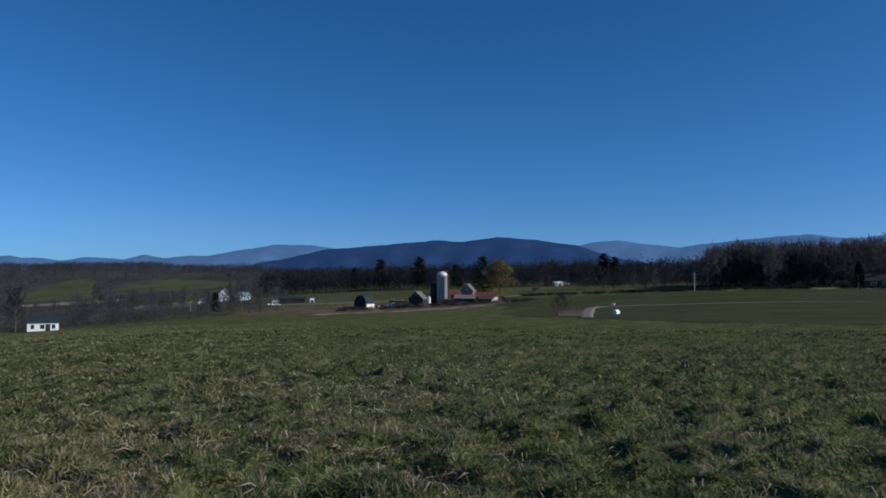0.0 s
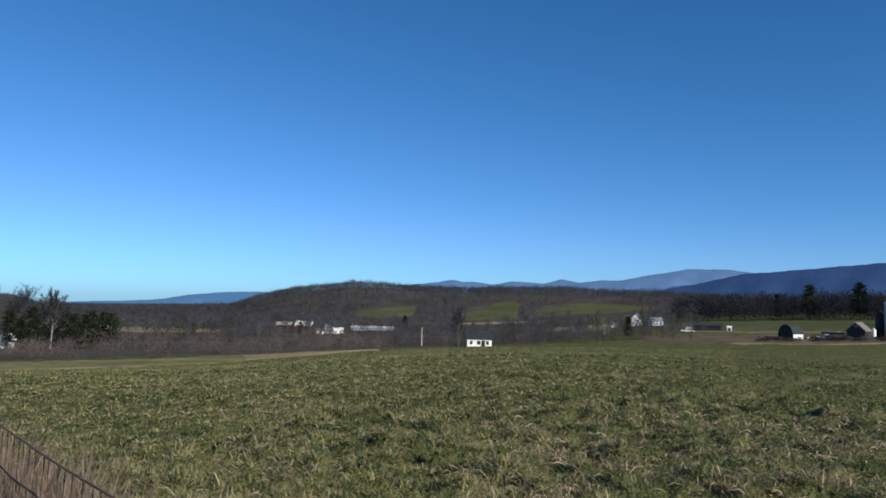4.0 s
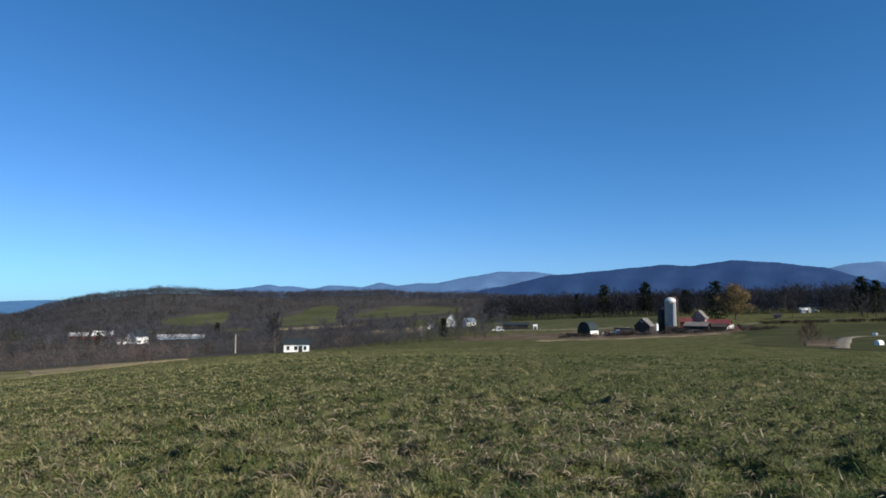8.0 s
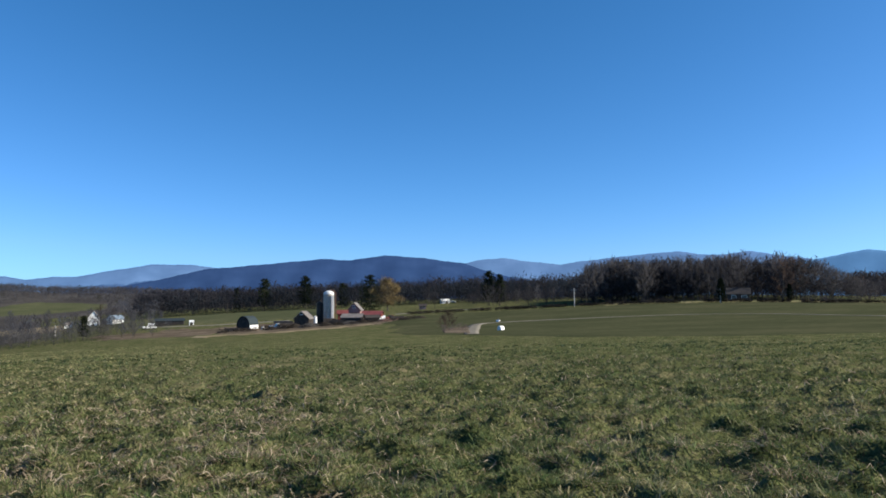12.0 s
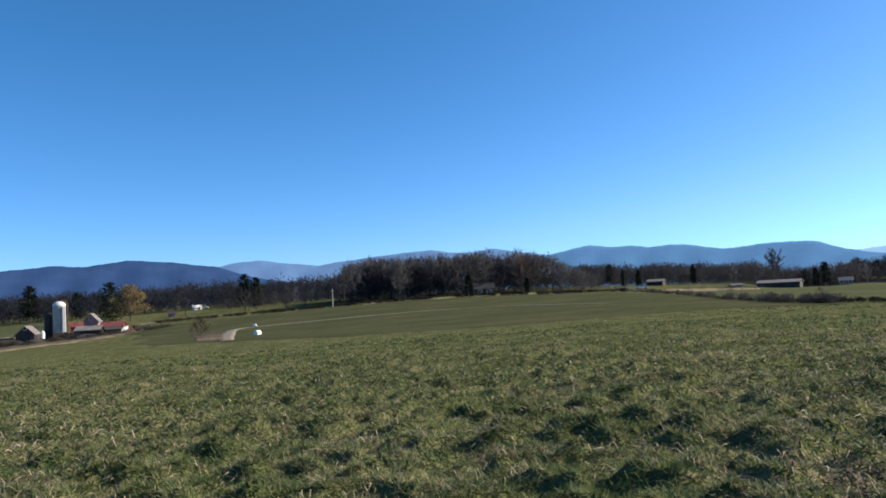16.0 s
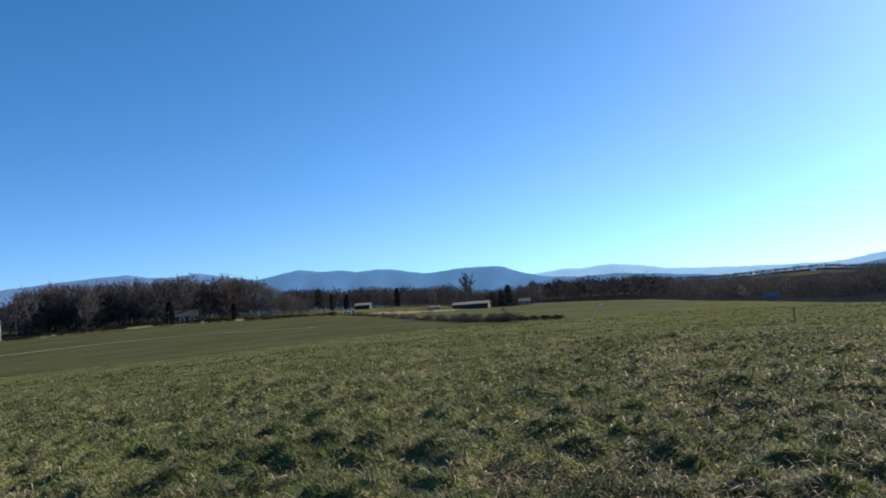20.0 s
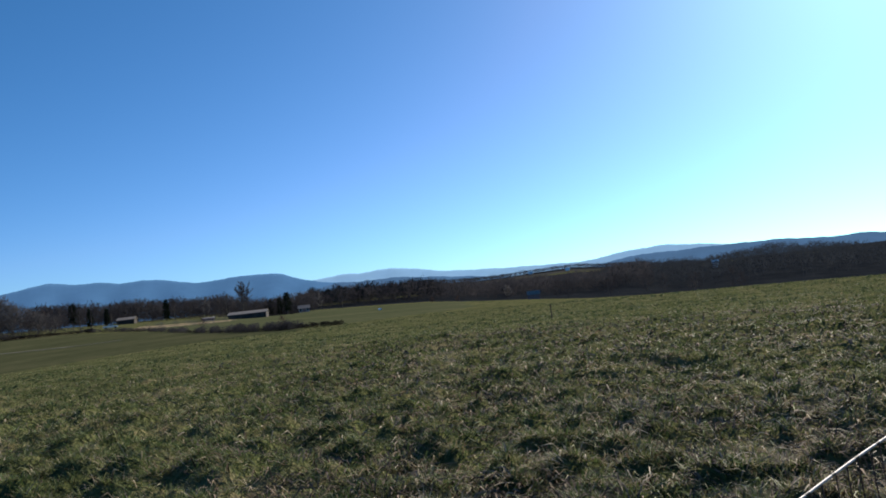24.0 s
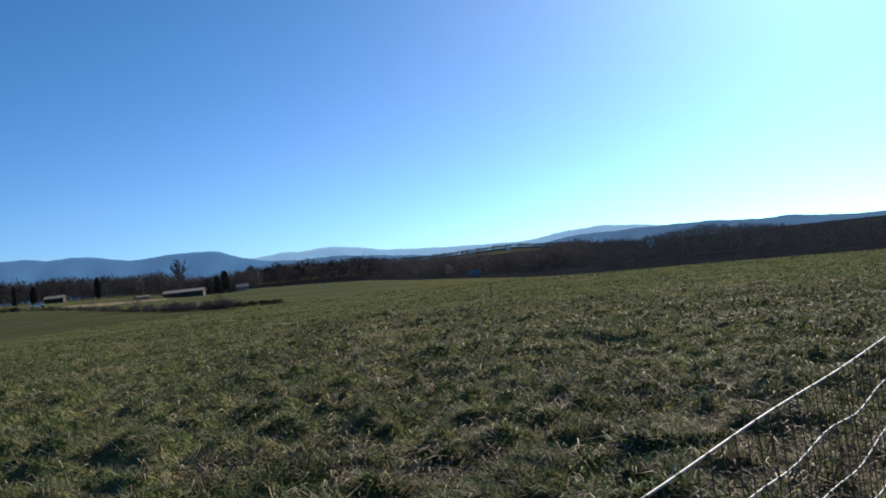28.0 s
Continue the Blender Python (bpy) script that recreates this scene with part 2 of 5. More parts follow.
M_POST = mat("pale_green_post", [(0.12, 0.155, 0.14), (0.17, 0.21, 0.19), (0.24, 0.28, 0.26)], 12, 0.5)
M_POLE = mat("weathered_pole", [(0.30, 0.28, 0.25), (0.42, 0.40, 0.37), (0.5, 0.48, 0.45)], 2, 0.85, stretch=(3, 3, 0.3))


# distance haze is put into the blue; added emission flattens the slopes' shading
def hazed_mountain_mat(name, cols, glow):
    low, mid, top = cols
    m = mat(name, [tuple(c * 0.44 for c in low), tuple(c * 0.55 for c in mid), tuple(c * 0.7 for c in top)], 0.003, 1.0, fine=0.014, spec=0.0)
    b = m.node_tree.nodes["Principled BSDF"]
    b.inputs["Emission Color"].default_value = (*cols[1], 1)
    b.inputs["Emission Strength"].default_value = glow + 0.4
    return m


M_MTN = hazed_mountain_mat("blue_mountain", [(0.014, 0.033, 0.088), (0.018, 0.039, 0.096), (0.024, 0.046, 0.104)], 0.52)
M_MTN_MID = hazed_mountain_mat("middle_blue_mountain", [(0.034, 0.070, 0.150), (0.039, 0.078, 0.160), (0.046, 0.086, 0.170)], 0.6)
M_MTN_FAR = hazed_mountain_mat("pale_mountain", [(0.048, 0.096, 0.190), (0.056, 0.106, 0.202), (0.070, 0.120, 0.214)], 0.65)
M_MTN_SUN = hazed_mountain_mat("hazy_mountain", [(0.038, 0.094, 0.186), (0.043, 0.102, 0.196), (0.050, 0.110, 0.206)], 0.72)

# sun glare and haze are put into the colours of these two ridges
M_MTN_PALE = hazed_mountain_mat("glaring_far_ridge", [(0.115, 0.205, 0.32), (0.122, 0.215, 0.33), (0.13, 0.225, 0.34)], 0.85)
M_MTN_HAZE = hazed_mountain_mat("hazy_wooded_ridge", [(0.040, 0.084, 0.155), (0.045, 0.092, 0.166), (0.051, 0.10, 0.176)], 0.6)

# ---------------- terrain ----------------
STEPS = (0, 25, 60, 110, 180, 270, 400, 700, 1200)
# ground heights along each bearing (degrees to the right of the first view), at the distances above
PROFILE = {
    -70: (0, -1.9, -4.3, -8.0, -11.5, -15, -18, -20, -16),
    -50: (0, -1.6, -4.2, -7.6, -11, -15, -19, -20, -8),
    -30: (0, -1.2, -2.7, -5.0, -9.5, -13.5, -17, -15, 4),
    -10: (0, -1.0, -2.2, -3.9, -7.3, -9, -4, -2, 5),
    10: (0, -0.95, -2.15, -3.65, -4.6, -3.4, 1.5, 3, 8),
    30: (0, -0.7, -1.8, -2.75, -2.6, 0.6, 4, 5, 8),
    50: (0, -0.4, -1.4, -1.9, -1.9, -1.6, 0, -1, 0),
    70: (0, -0.35, -1.7, -2.7, -3.6, -4.2, -8, -12, -5),
    90: (0, -0.5, -1.8, -2.7, -6.0, -12, -18, -18, -8),
    110: (0, -0.6, -1.7, -3.0, -7.5, -12, -16, -16, -8),
}
GRID = np.linspace(0, 1, 260)
UMAX = math.log(1 + 5200 / 15)


def to_u(d):
    return np.log(1 + np.asarray(d, float) / 15) / UMAX


def fine_profile(p, far):
    line = np.interp(GRID, to_u(STEPS + (1900, 5200)), p + (p[-1] + 0.15 * (far - p[-1]), far))
    k = np.exp(-0.5 * (np.arange(-12, 13) / 4.5) ** 2)
    k /= k.sum()
    pad = np.concatenate([2 * line[0] - line[12:0:-1], line, np.full(12, line[-1])])
    return np.convolve(pad, k, "valid")


TABLE = [fine_profile(PROFILE[a], -85 if a < -40 else PROFILE[a][-1]) for a in range(-70, 111, 20)]
for i in range(1, 9):
    TABLE.append(TABLE[9] * (1 - i / 9) + TABLE[0] * i / 9)
TABLE = np.array(TABLE)


def vnoise(x, y, seed=0):
    """Smooth value noise, 0 to 1, one unit to a cell."""
    x, y = np.asarray(x, float), np.asarray(y, float)
    i, j = np.floor(x), np.floor(y)
    u, v = x - i, y - j
    u, v = u * u * (3 - 2 * u), v * v * (3 - 2 * v)

    def h(a, c):
        s = np.sin(a * 127.1 + c * 311.7 + seed * 74.7) * 43758.5453
        return s - np.floor(s)
    return (h(i, j) * (1 - u) + h(i + 1, j) * u) * (1 - v) + (h(i, j + 1) * (1 - u) + h(i + 1, j + 1) * u) * v


def hummock(x, y):
    """Lumps of matted grass in the meadow, in metres."""
    n = vnoise(x / 0.27, y / 0.27, 3)
    m = vnoise(x / 0.15 + 3, y / 0.15, 5)
    k = vnoise(x / 2.7, y / 2.7, 8)
    big = vnoise(x / 0.62 + 5, y / 0.62, 11)
    return np.clip(n - 0.42, 0, 1) * (0.18 + 0.12 * k) + 0.06 * m * n + 0.22 * np.clip(big - 0.55, 0, 1) * (0.5 + k)


# wooded hills: distance, half depth, height of their trees, and (bearing, rise in degrees) of the treetops
HILLS = (
    (560, 170, 11, [(50, 0.0), (56, 0.35), (57.7, 0.75), (64.4, 0.7), (66.5, 0.64), (69.5, 0.32), (72, 0.1), (78, 0.06), (81, -0.04), (85, 0.1)]),
    (700, 230, 10.5, [(78, -0.3), (80, 0.0), (82, 0.42), (83.5, 0.38), (88, 0.12), (90.6, 0.5), (92.4, 0.6), (96.4, 0.22), (98.8, -0.2), (101.6, -0.23), (104.3, -0.4), (116, -0.5), (134, -0.5)]),
    (950, 240, 8, [(-97, 0.2), (-72, 0.15), (-67, 0.05), (-65, 0.0), (-63, -0.17), (-61.4, -0.6), (-59, -0.9), (-55.4, -1.0), (-52.2, -0.97), (-50.5, -0.72), (-48.5, -0.6), (-47.1, -0.14), (-45.8, 0.42), (-43.7, 0.93), (-40.5, 1.37), (-38.9, 1.52),
                      (-36.7, 1.51), (-35, 1.39), (-33.5, 1.38), (-29, 1.26), (-26.8, 1.45), (-22, 1.55), (-20.4, 1.41), (-18, 1.36), (-15.3, 1.34), (-10, 1.1), (-4, 0.8), (2, 0.6)]),
    (1600, 260, 9, [(59, 0.3), (64.5, 0.72), (66.5, 0.75), (70.4, 0.5), (72.7, 0.55), (75.3, 0.68), (78.3, 0.76), (81, 0.5), (86, 0.2)]),
)


def ground(x, y, lumps=True):
    """Height of the ground, for numbers or arrays."""
    x, y = np.asarray(x, float), np.asarray(y, float)
    d = np.hypot(x, y)
    az = np.degrees(np.arctan2(x, y))
    f = ((az + 70) % 360) / 20
    i = np.floor(f).astype(int)
    t = f - i
    u = np.clip(to_u(d), 0, 0.9999) * 259
    j = np.floor(u).astype(int)
    s = u - j

    def col(k):
        return TABLE[k % 18, j] * (1 - s) + TABLE[k % 18, j + 1] * s
    p0, p1, p2, p3 = col(i - 1), col(i), col(i + 1), col(i + 2)
    z = p1 + 0.5 * t * (p2 - p0 + t * (2 * p0 - 5 * p1 + 4 * p2 - p3 + t * (3 * (p1 - p2) + p3 - p0)))
    z = z * d * d / (d * d + 60)
    a = (az + 180) % 360 - 180
    for dist, wide, trees, line in HILLS:
        az0, el0 = zip(*line)
        top = 1.52 + dist * np.tan(np.radians(np.interp(a, az0, el0))) - trees
        side = np.clip((a - az0[0]) / 4, 0, 1) * np.clip((az0[-1] - a) / 4, 0, 1)
        w = side * side * (3 - 2 * side) * np.exp(-((d - dist) / wide) ** 2)
        z = z + (top - z) * w
    if lumps:
        z = z + hummock(x, y) * np.clip(d / 2 - 0.7, 0, 1) * np.clip(1.6 - d / 48, 0, 1)
    return z


def spot(az, d):
    """The place on the ground at a bearing and distance."""
    x, y = d * math.sin(radians(az)), d * math.cos(radians(az))
    return x, y, float(ground(x, y))


def mesh_from(name, verts, faces, material, smooth=False):
    me = bpy.data.meshes.new(name)
    verts = np.asarray(verts, np.float32).reshape(-1, 3)
    faces = np.asarray(faces, np.int32)
    k = faces.shape[1]
    me.vertices.add(len(verts))
    me.vertices.foreach_set("co", verts.ravel())
    me.loops.add(faces.size)
    me.loops.foreach_set("vertex_index", faces.ravel())
    me.polygons.add(len(faces))
    me.polygons.foreach_set("loop_start", np.arange(0, faces.size, k, dtype=np.int32))
    me.polygons.foreach_set("loop_total", np.full(len(faces), k, np.int32))
    if smooth:
        me.polygons.foreach_set("use_smooth", np.ones(len(faces), bool))
    me.materials.append(material)
    me.update(calc_edges=True)
    me.validate()
    return me


def z_shape(d, a):
    return np.broadcast_shapes(np.shape(d), np.shape(a))


def sheet(name, az, near, far, material, lift, label, rows=40, cols=80, edge=0.0, wob=0.0):
    """A strip of ground cover between two distances, draped on the terrain."""
    a = np.linspace(az[0], az[-1], cols)
    dn, df = np.interp(a, az, near), np.interp(a, az, far)
    if edge:
        dn = dn * (1 + edge * 2.4 * (0.6 * vnoise(a * 1.3, a * 0 + dn[0], 51) + 0.4 * vnoise(a * 4.1, a * 0, 52) - 0.5))
        df = df * (1 + edge * 2.4 * (0.6 * vnoise(a * 1.1, a * 0 + df[0], 53) + 0.4 * vnoise(a * 3.7, a * 0, 54) - 0.5))
    s = np.linspace(0, 1, rows)[:, None]
    d = dn * (1 - s) + df * s
    if wob:
        # ragged sides
        side = np.abs(np.linspace(-1, 1, cols)) ** 6
        a = a + wob * side * (vnoise(d / 9, 0 * d, 21) - 0.5) + 0 * s
    x, y = d * np.sin(np.radians(a)), d * np.cos(np.radians(a))
    up = np.full(z_shape(d, a), lift)
    up[0], up[-1], up[:, 0], up[:, -1] = -0.08, -0.08, -0.08, -0.08
    z = ground(x, y, False) + up
    v = np.stack([x, y, z], -1).reshape(-1, 3)
    i = np.arange(rows - 1)[:, None] * cols + np.arange(cols - 1)
    f = np.stack([i, i + 1, i + cols + 1, i + cols], -1).reshape(-1, 4)
    ob = new(name, mesh_from(name, v, f, material, True))
    return tagged(ob, label, "ground", kind="structure")


def build_ground():
    rings = [0.02, 0.5]
    while rings[-1] < 4900:
        d = rings[-1]
        rings.append(d * (1.15 if d < 3 else 1.017 if d < 32 else 1.03 if d < 400 else 1.06))
    rings = np.array(rings)
    a = np.radians(np.concatenate([np.linspace(-80, 116, 560), np.linspace(118, 278, 40)]))
    n = len(a)
    x, y = rings[:, None] * np.sin(a), rings[:, None] * np.cos(a)
    v = np.stack([x, y, ground(x, y)], -1).reshape(-1, 3)
    i = np.arange(len(rings) - 1)[:, None] * n + np.arange(n)
    k = np.arange(len(rings) - 1)[:, None] * n + (np.arange(n) + 1) % n
    f = np.stack([i, i + n, k + n, k], -1).reshape(-1, 4)
    ob = new("ground", mesh_from("ground", v, f, M_GROUND, True))
    tagged(ob, "rough autumn meadow rolling down to a farm valley", "ground", kind="structure")


build_ground()
sheet("field", [5, 20, 31, 40, 45, 50, 56], [125, 86, 78, 82, 86, 92, 98], [280, 275, 262, 266, 218, 138, 102], M_MOWN, 0.12, "smooth mown green field below the meadow", 60, 120, 0.012, 3.0)
sheet("field", [-78, -60, -50, -42, -37], [86, 84, 90, 106, 134], [116, 120, 128, 135, 150], M_HAY, 0.12, "strip of pale dry hay below the meadow", 40, 100, 0.03)
sheet("field", [-48, -43, -37], [98, 106, 133], [130, 134, 150], M_TAN, 0.17, "bare tan end of the hay strip", 30, 50, 0.05, 2.0)
sheet("field", [-9.5, -4, 1, 4], [228, 216, 218, 230], [236, 224, 226, 234], M_TAN, 0.14, "pale trampled strip before the farmyard", 12, 60, 0.03, 2.0)
sheet("farmyard", [-8.4, -4, 0, 3, 6.2], [240, 222, 218, 226, 245], [286, 292, 292, 290, 280], M_DIRT, 0.10, "bare trodden farmyard earth", 30, 70, 0.03, 1.2)
sheet("field", [-13, -6, 0], [330, 312, 308], [400, 410, 410], M_PASTURE, 0.15, "green pasture behind the barns", 30, 60, 0.02, 2.0)
sheet("forest_floor", [-62, -45, -30, -15, -4], [560, 560, 560, 560, 560], [1500, 1500, 1500, 1500, 1500], M_LITTER, 0.3, "brown leaf-strewn floor of the hillside woods", 40, 90)
sheet("forest_floor", [-78, -60, -45, -32, -20], [128, 132, 142, 200, 320], [560, 560, 560, 560, 560], M_LITTER, 0.2, "brown scrubland on the valley floor", 40, 90, 0.03)
# the haze over these far plains is only the sheet's colour
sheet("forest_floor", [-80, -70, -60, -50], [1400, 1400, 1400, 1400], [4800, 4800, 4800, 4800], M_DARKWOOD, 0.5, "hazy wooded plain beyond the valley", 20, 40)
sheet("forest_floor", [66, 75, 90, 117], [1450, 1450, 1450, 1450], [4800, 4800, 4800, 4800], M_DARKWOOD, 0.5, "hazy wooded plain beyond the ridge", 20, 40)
sheet("field", [44.5, 48, 51.6], [256, 242, 252], [288, 286, 284], M_TAN, 0.16, "bare tan ground before the long barn", 16, 40, 0.03, 1.5)
# ground sheets below these woods take the woods' own dark tone
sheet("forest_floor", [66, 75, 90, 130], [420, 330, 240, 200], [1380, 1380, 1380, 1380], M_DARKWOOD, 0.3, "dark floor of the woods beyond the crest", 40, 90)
sheet("forest_floor", [51, 58, 66, 73], [388, 384, 392, 420], [720, 720, 720, 720], M_DARKWOOD, 0.25, "dark ground under the far woods, coloured like the woods", 24, 50, 0.01)
sheet("field", [46, 49, 53, 57, 62, 70], [214, 148, 112, 110, 112, 150], [350, 350, 348, 345, 350, 380], M_PASTURE, 0.14, "far green field sloping to the long barn", 40, 80, 0.02, 2.0)
sheet("field", [-38.6, -37, -35.5, -34], [628, 600, 615, 630], [650, 690, 712, 716], M_PASTURE, 0.8, "green hillside pasture between the woods", 12, 30, 0.01, 1.0)
sheet("field", [-24.6, -22.5, -20.7, -18.5, -16], [640, 620, 615, 630, 640], [660, 715, 748, 735, 700], M_PASTURE, 0.8, "domed green hill pasture", 14, 40, 0.01, 1.0)
sheet("field", [-30.6, -29, -27.5, -25.8], [580, 570, 575, 590], [640, 700, 765, 755], M_PASTURE, 0.8, "green pasture sloping up the hill", 12, 30, 0.01, 1.0)
sheet("field", [-30.4, -28, -24], [535, 530, 530], [560, 562, 556], M_TAN, 0.4, "thin pale strip of hay below the pasture", 8, 40, 0.01, 1.0)
sheet("field", [-24, -21, -18.8], [385, 370, 375], [450, 452, 440], M_TAN, 0.3, "dry pinkish stubble patch in the valley", 10, 30, 0.02, 1.0)
sheet("field", [-58, -54, -49], [420, 410, 430], [500, 510, 490], M_TAN, 0.3, "dry pale field beyond the brush", 10, 30, 0.02, 1.0)
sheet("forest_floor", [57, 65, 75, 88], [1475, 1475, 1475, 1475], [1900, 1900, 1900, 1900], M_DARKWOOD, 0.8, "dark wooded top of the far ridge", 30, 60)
sheet("field", [69, 72, 76, 80.5], [1400, 1390, 1400, 1420], [1450, 1465, 1470, 1460], M_STUBBLE, 1.0, "pale stubble field along the far wooded ridge", 10, 60, 0.01)
sheet("field", [64.5, 66, 68.5], [1450, 1440, 1450], [1500, 1510, 1500], M_STUBBLE, 1.0, "dull field on the far ridge", 8, 30, 0.01)
sheet("road", [-15, -12, -9, -6, -3], [335, 318, 306, 302, 300], [339, 322, 310, 306, 304], M_GRAVEL, 0.2, "pale gravel lane to the farm", 4, 60)
sheet("road", [5, 8, 12], [296, 298, 306], [300, 302, 310], M_GRAVEL, 0.2, "pale gravel road beyond the field", 4, 30)


def track(name, way, material, lift, label):
    """A ribbon of road along (bearing, distance, width), draped on the terrain."""
    way = np.array(way, float)
    s = np.linspace(0, len(way) - 1, 90)
    k = np.arange(len(way))
    az, d, w = (np.interp(s, k, way[:, i]) for i in range(3))
    for _ in range(3):
        az[1:-1], d[1:-1] = (az[:-2] + 2 * az[1:-1] + az[2:]) / 4, (d[:-2] + 2 * d[1:-1] + d[2:]) / 4
    x, y = d * np.sin(np.radians(az)), d * np.cos(np.radians(az))
    tx, ty = np.gradient(x), np.gradient(y)
    q = np.hypot(tx, ty)
    u = np.array([-1, -0.9, -0.3, 0.3, 0.9, 1])[None] * (w * (1 + 0.25 * (vnoise(s * 0.9, s * 0, 33) - 0.5)) / 2)[:, None]
    px_, py_ = x[:, None] - ty[:, None] / q[:, None] * u, y[:, None] + tx[:, None] / q[:, None] * u
    z = ground(px_, py_, False) + np.array([-0.08, lift, lift, lift, lift, -0.08])
    v = np.stack([px_, py_, z], -1).reshape(-1, 3)
    i = np.arange(89)[:, None] * 6 + np.arange(5)
    f = np.stack([i, i + 6, i + 7, i + 1], -1).reshape(-1, 4)
    tagged(new(name, mesh_from(name, v, f, material, True)), label, "road", kind="structure")


track("road", [(11.1, 114, 2.8), (11.15, 132, 3.0), (11.2, 150, 3.2), (11.3, 170, 3.2), (11.5, 181, 3.0), (12.2, 187, 2.4), (16, 188, 1.9), (21, 189, 1.8), (27, 190, 1.2), (31, 187, 0.8), (34, 183, 1.5), (38, 169, 1.5), (41, 159, 1.2), (44, 160, 0.7)], M_GRAVEL, 0.17, "pale gravel drive curving into a faint field track")
sheet("field", [21, 25, 30, 36, 41], [276, 273, 268, 258, 268], [290, 291, 290, 286, 284], M_HAY, 0.12, "dry grass strip below the woodlot", 8, 60, 0.02, 1.0)
sheet("bank", [8.8, 9.8, 10.95], [126, 120, 117], [160, 168, 172], M_DIRT, 0.2, "bare earthy bank beside the drive", 14, 24, 0.03, 0.6)
sheet("field", [-17, -14, -11, -9, -7], [268, 252, 246, 244, 250], [300, 296, 296, 290, 280], M_DIRT, 0.12, "dry tan strip of field beside the lane", 20, 70, 0.03, 2.0)


# ---------------- mountains ----------------
def mountains(name, line, dist, material, label, wob=0.05, base=-0.012, depth=500):
    """A ridge whose skyline runs through (bearing, rise in degrees); its slope falls towards the viewer."""
    az0, el0 = [p[0] for p in line], [p[1] for p in line]
    n = int((az0[-1] - az0[0]) * 12)
    a = np.linspace(az0[0], az0[-1], n)
    el = np.interp(a, az0, el0)
    k = np.exp(-0.5 * (np.arange(-6, 7) / 2.2) ** 2)
    el = np.convolve(np.pad(el, 6, "edge"), k / k.sum(), "valid")
    el = el + wob * (np.sin(a * 2.3 + dist) * 0.5 + np.sin(a * 6.1 + 1) * 0.3 + np.sin(a * 13.7) * 0.2)
    top = 1.5 + dist * np.tan(np.radians(el))
    k = np.exp(-0.5 * (np.arange(-60, 61) / 26) ** 2)
    broad = np.convolve(np.pad(top, 60, "edge"), k / k.sum(), "valid")
    rows = 14
    V = []
    for r in range(rows):
        s = r / (rows - 1)
        d = dist - depth * s + 60 * np.sin(a * 1.9 + 3 * s) * s
        spur = 0.17 * (0.035 * (vnoise(a / 2.2 + 2 * s, s * 3.0 + 0 * a, 4) - 0.5) + 0.018 * (vnoise(a / 0.9 + s, s * 7.0 + 0 * a, 6) - 0.5)) * math.sin(math.pi * min(1, s * 1.3)) if s < 0.77 else 0 * a
        crest = top + (broad - top) * min(1, 3 * s)
        z = (crest + 60) * (1 - s ** 1.15 + spur * 0.8) - 60
        V.append(np.stack([d * np.sin(np.radians(a)), d * np.cos(np.radians(a)), z], -1))
    d = dist + 150
    V.insert(0, np.stack([d * np.sin(np.radians(a)), d * np.cos(np.radians(a)), np.full(n, -60.0)], -1))
    v = np.array(V).reshape(-1, 3)
    i = np.arange(rows)[:, None] * n + np.arange(n - 1)
    f = np.stack([i, i + 1, i + n + 1, i + n], -1).reshape(-1, 4)
    tagged(new(name, mesh_from(name, v, f, material, True)), label, "mountain", kind="structure")


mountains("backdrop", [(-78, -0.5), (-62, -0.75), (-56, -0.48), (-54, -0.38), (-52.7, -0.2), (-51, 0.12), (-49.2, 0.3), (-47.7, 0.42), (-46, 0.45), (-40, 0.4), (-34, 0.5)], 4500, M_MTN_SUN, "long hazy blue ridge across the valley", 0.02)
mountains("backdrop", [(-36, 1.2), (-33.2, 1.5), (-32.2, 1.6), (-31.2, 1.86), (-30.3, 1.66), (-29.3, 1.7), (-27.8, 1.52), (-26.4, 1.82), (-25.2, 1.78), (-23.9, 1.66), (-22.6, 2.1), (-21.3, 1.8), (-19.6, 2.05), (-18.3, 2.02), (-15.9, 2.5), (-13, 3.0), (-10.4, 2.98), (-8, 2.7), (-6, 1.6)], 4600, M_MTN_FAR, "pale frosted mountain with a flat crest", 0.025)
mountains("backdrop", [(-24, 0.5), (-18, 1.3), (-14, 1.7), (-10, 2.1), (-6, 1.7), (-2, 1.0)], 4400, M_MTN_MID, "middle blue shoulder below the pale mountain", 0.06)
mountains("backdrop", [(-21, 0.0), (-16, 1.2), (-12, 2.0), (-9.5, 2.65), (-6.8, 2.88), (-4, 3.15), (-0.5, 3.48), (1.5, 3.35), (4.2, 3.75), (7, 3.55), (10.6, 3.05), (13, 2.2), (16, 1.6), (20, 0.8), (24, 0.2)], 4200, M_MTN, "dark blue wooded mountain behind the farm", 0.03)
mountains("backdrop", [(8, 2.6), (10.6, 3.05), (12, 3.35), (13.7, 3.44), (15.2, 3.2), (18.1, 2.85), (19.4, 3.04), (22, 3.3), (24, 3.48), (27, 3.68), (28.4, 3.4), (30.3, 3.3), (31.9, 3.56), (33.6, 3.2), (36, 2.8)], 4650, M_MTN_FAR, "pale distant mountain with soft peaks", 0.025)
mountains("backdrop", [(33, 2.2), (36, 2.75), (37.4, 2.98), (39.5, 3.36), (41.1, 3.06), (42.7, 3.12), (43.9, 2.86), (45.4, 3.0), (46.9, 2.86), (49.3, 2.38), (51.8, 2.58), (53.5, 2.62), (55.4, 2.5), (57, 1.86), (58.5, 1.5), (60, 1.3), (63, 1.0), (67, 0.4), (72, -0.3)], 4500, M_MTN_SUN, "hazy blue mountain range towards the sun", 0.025)
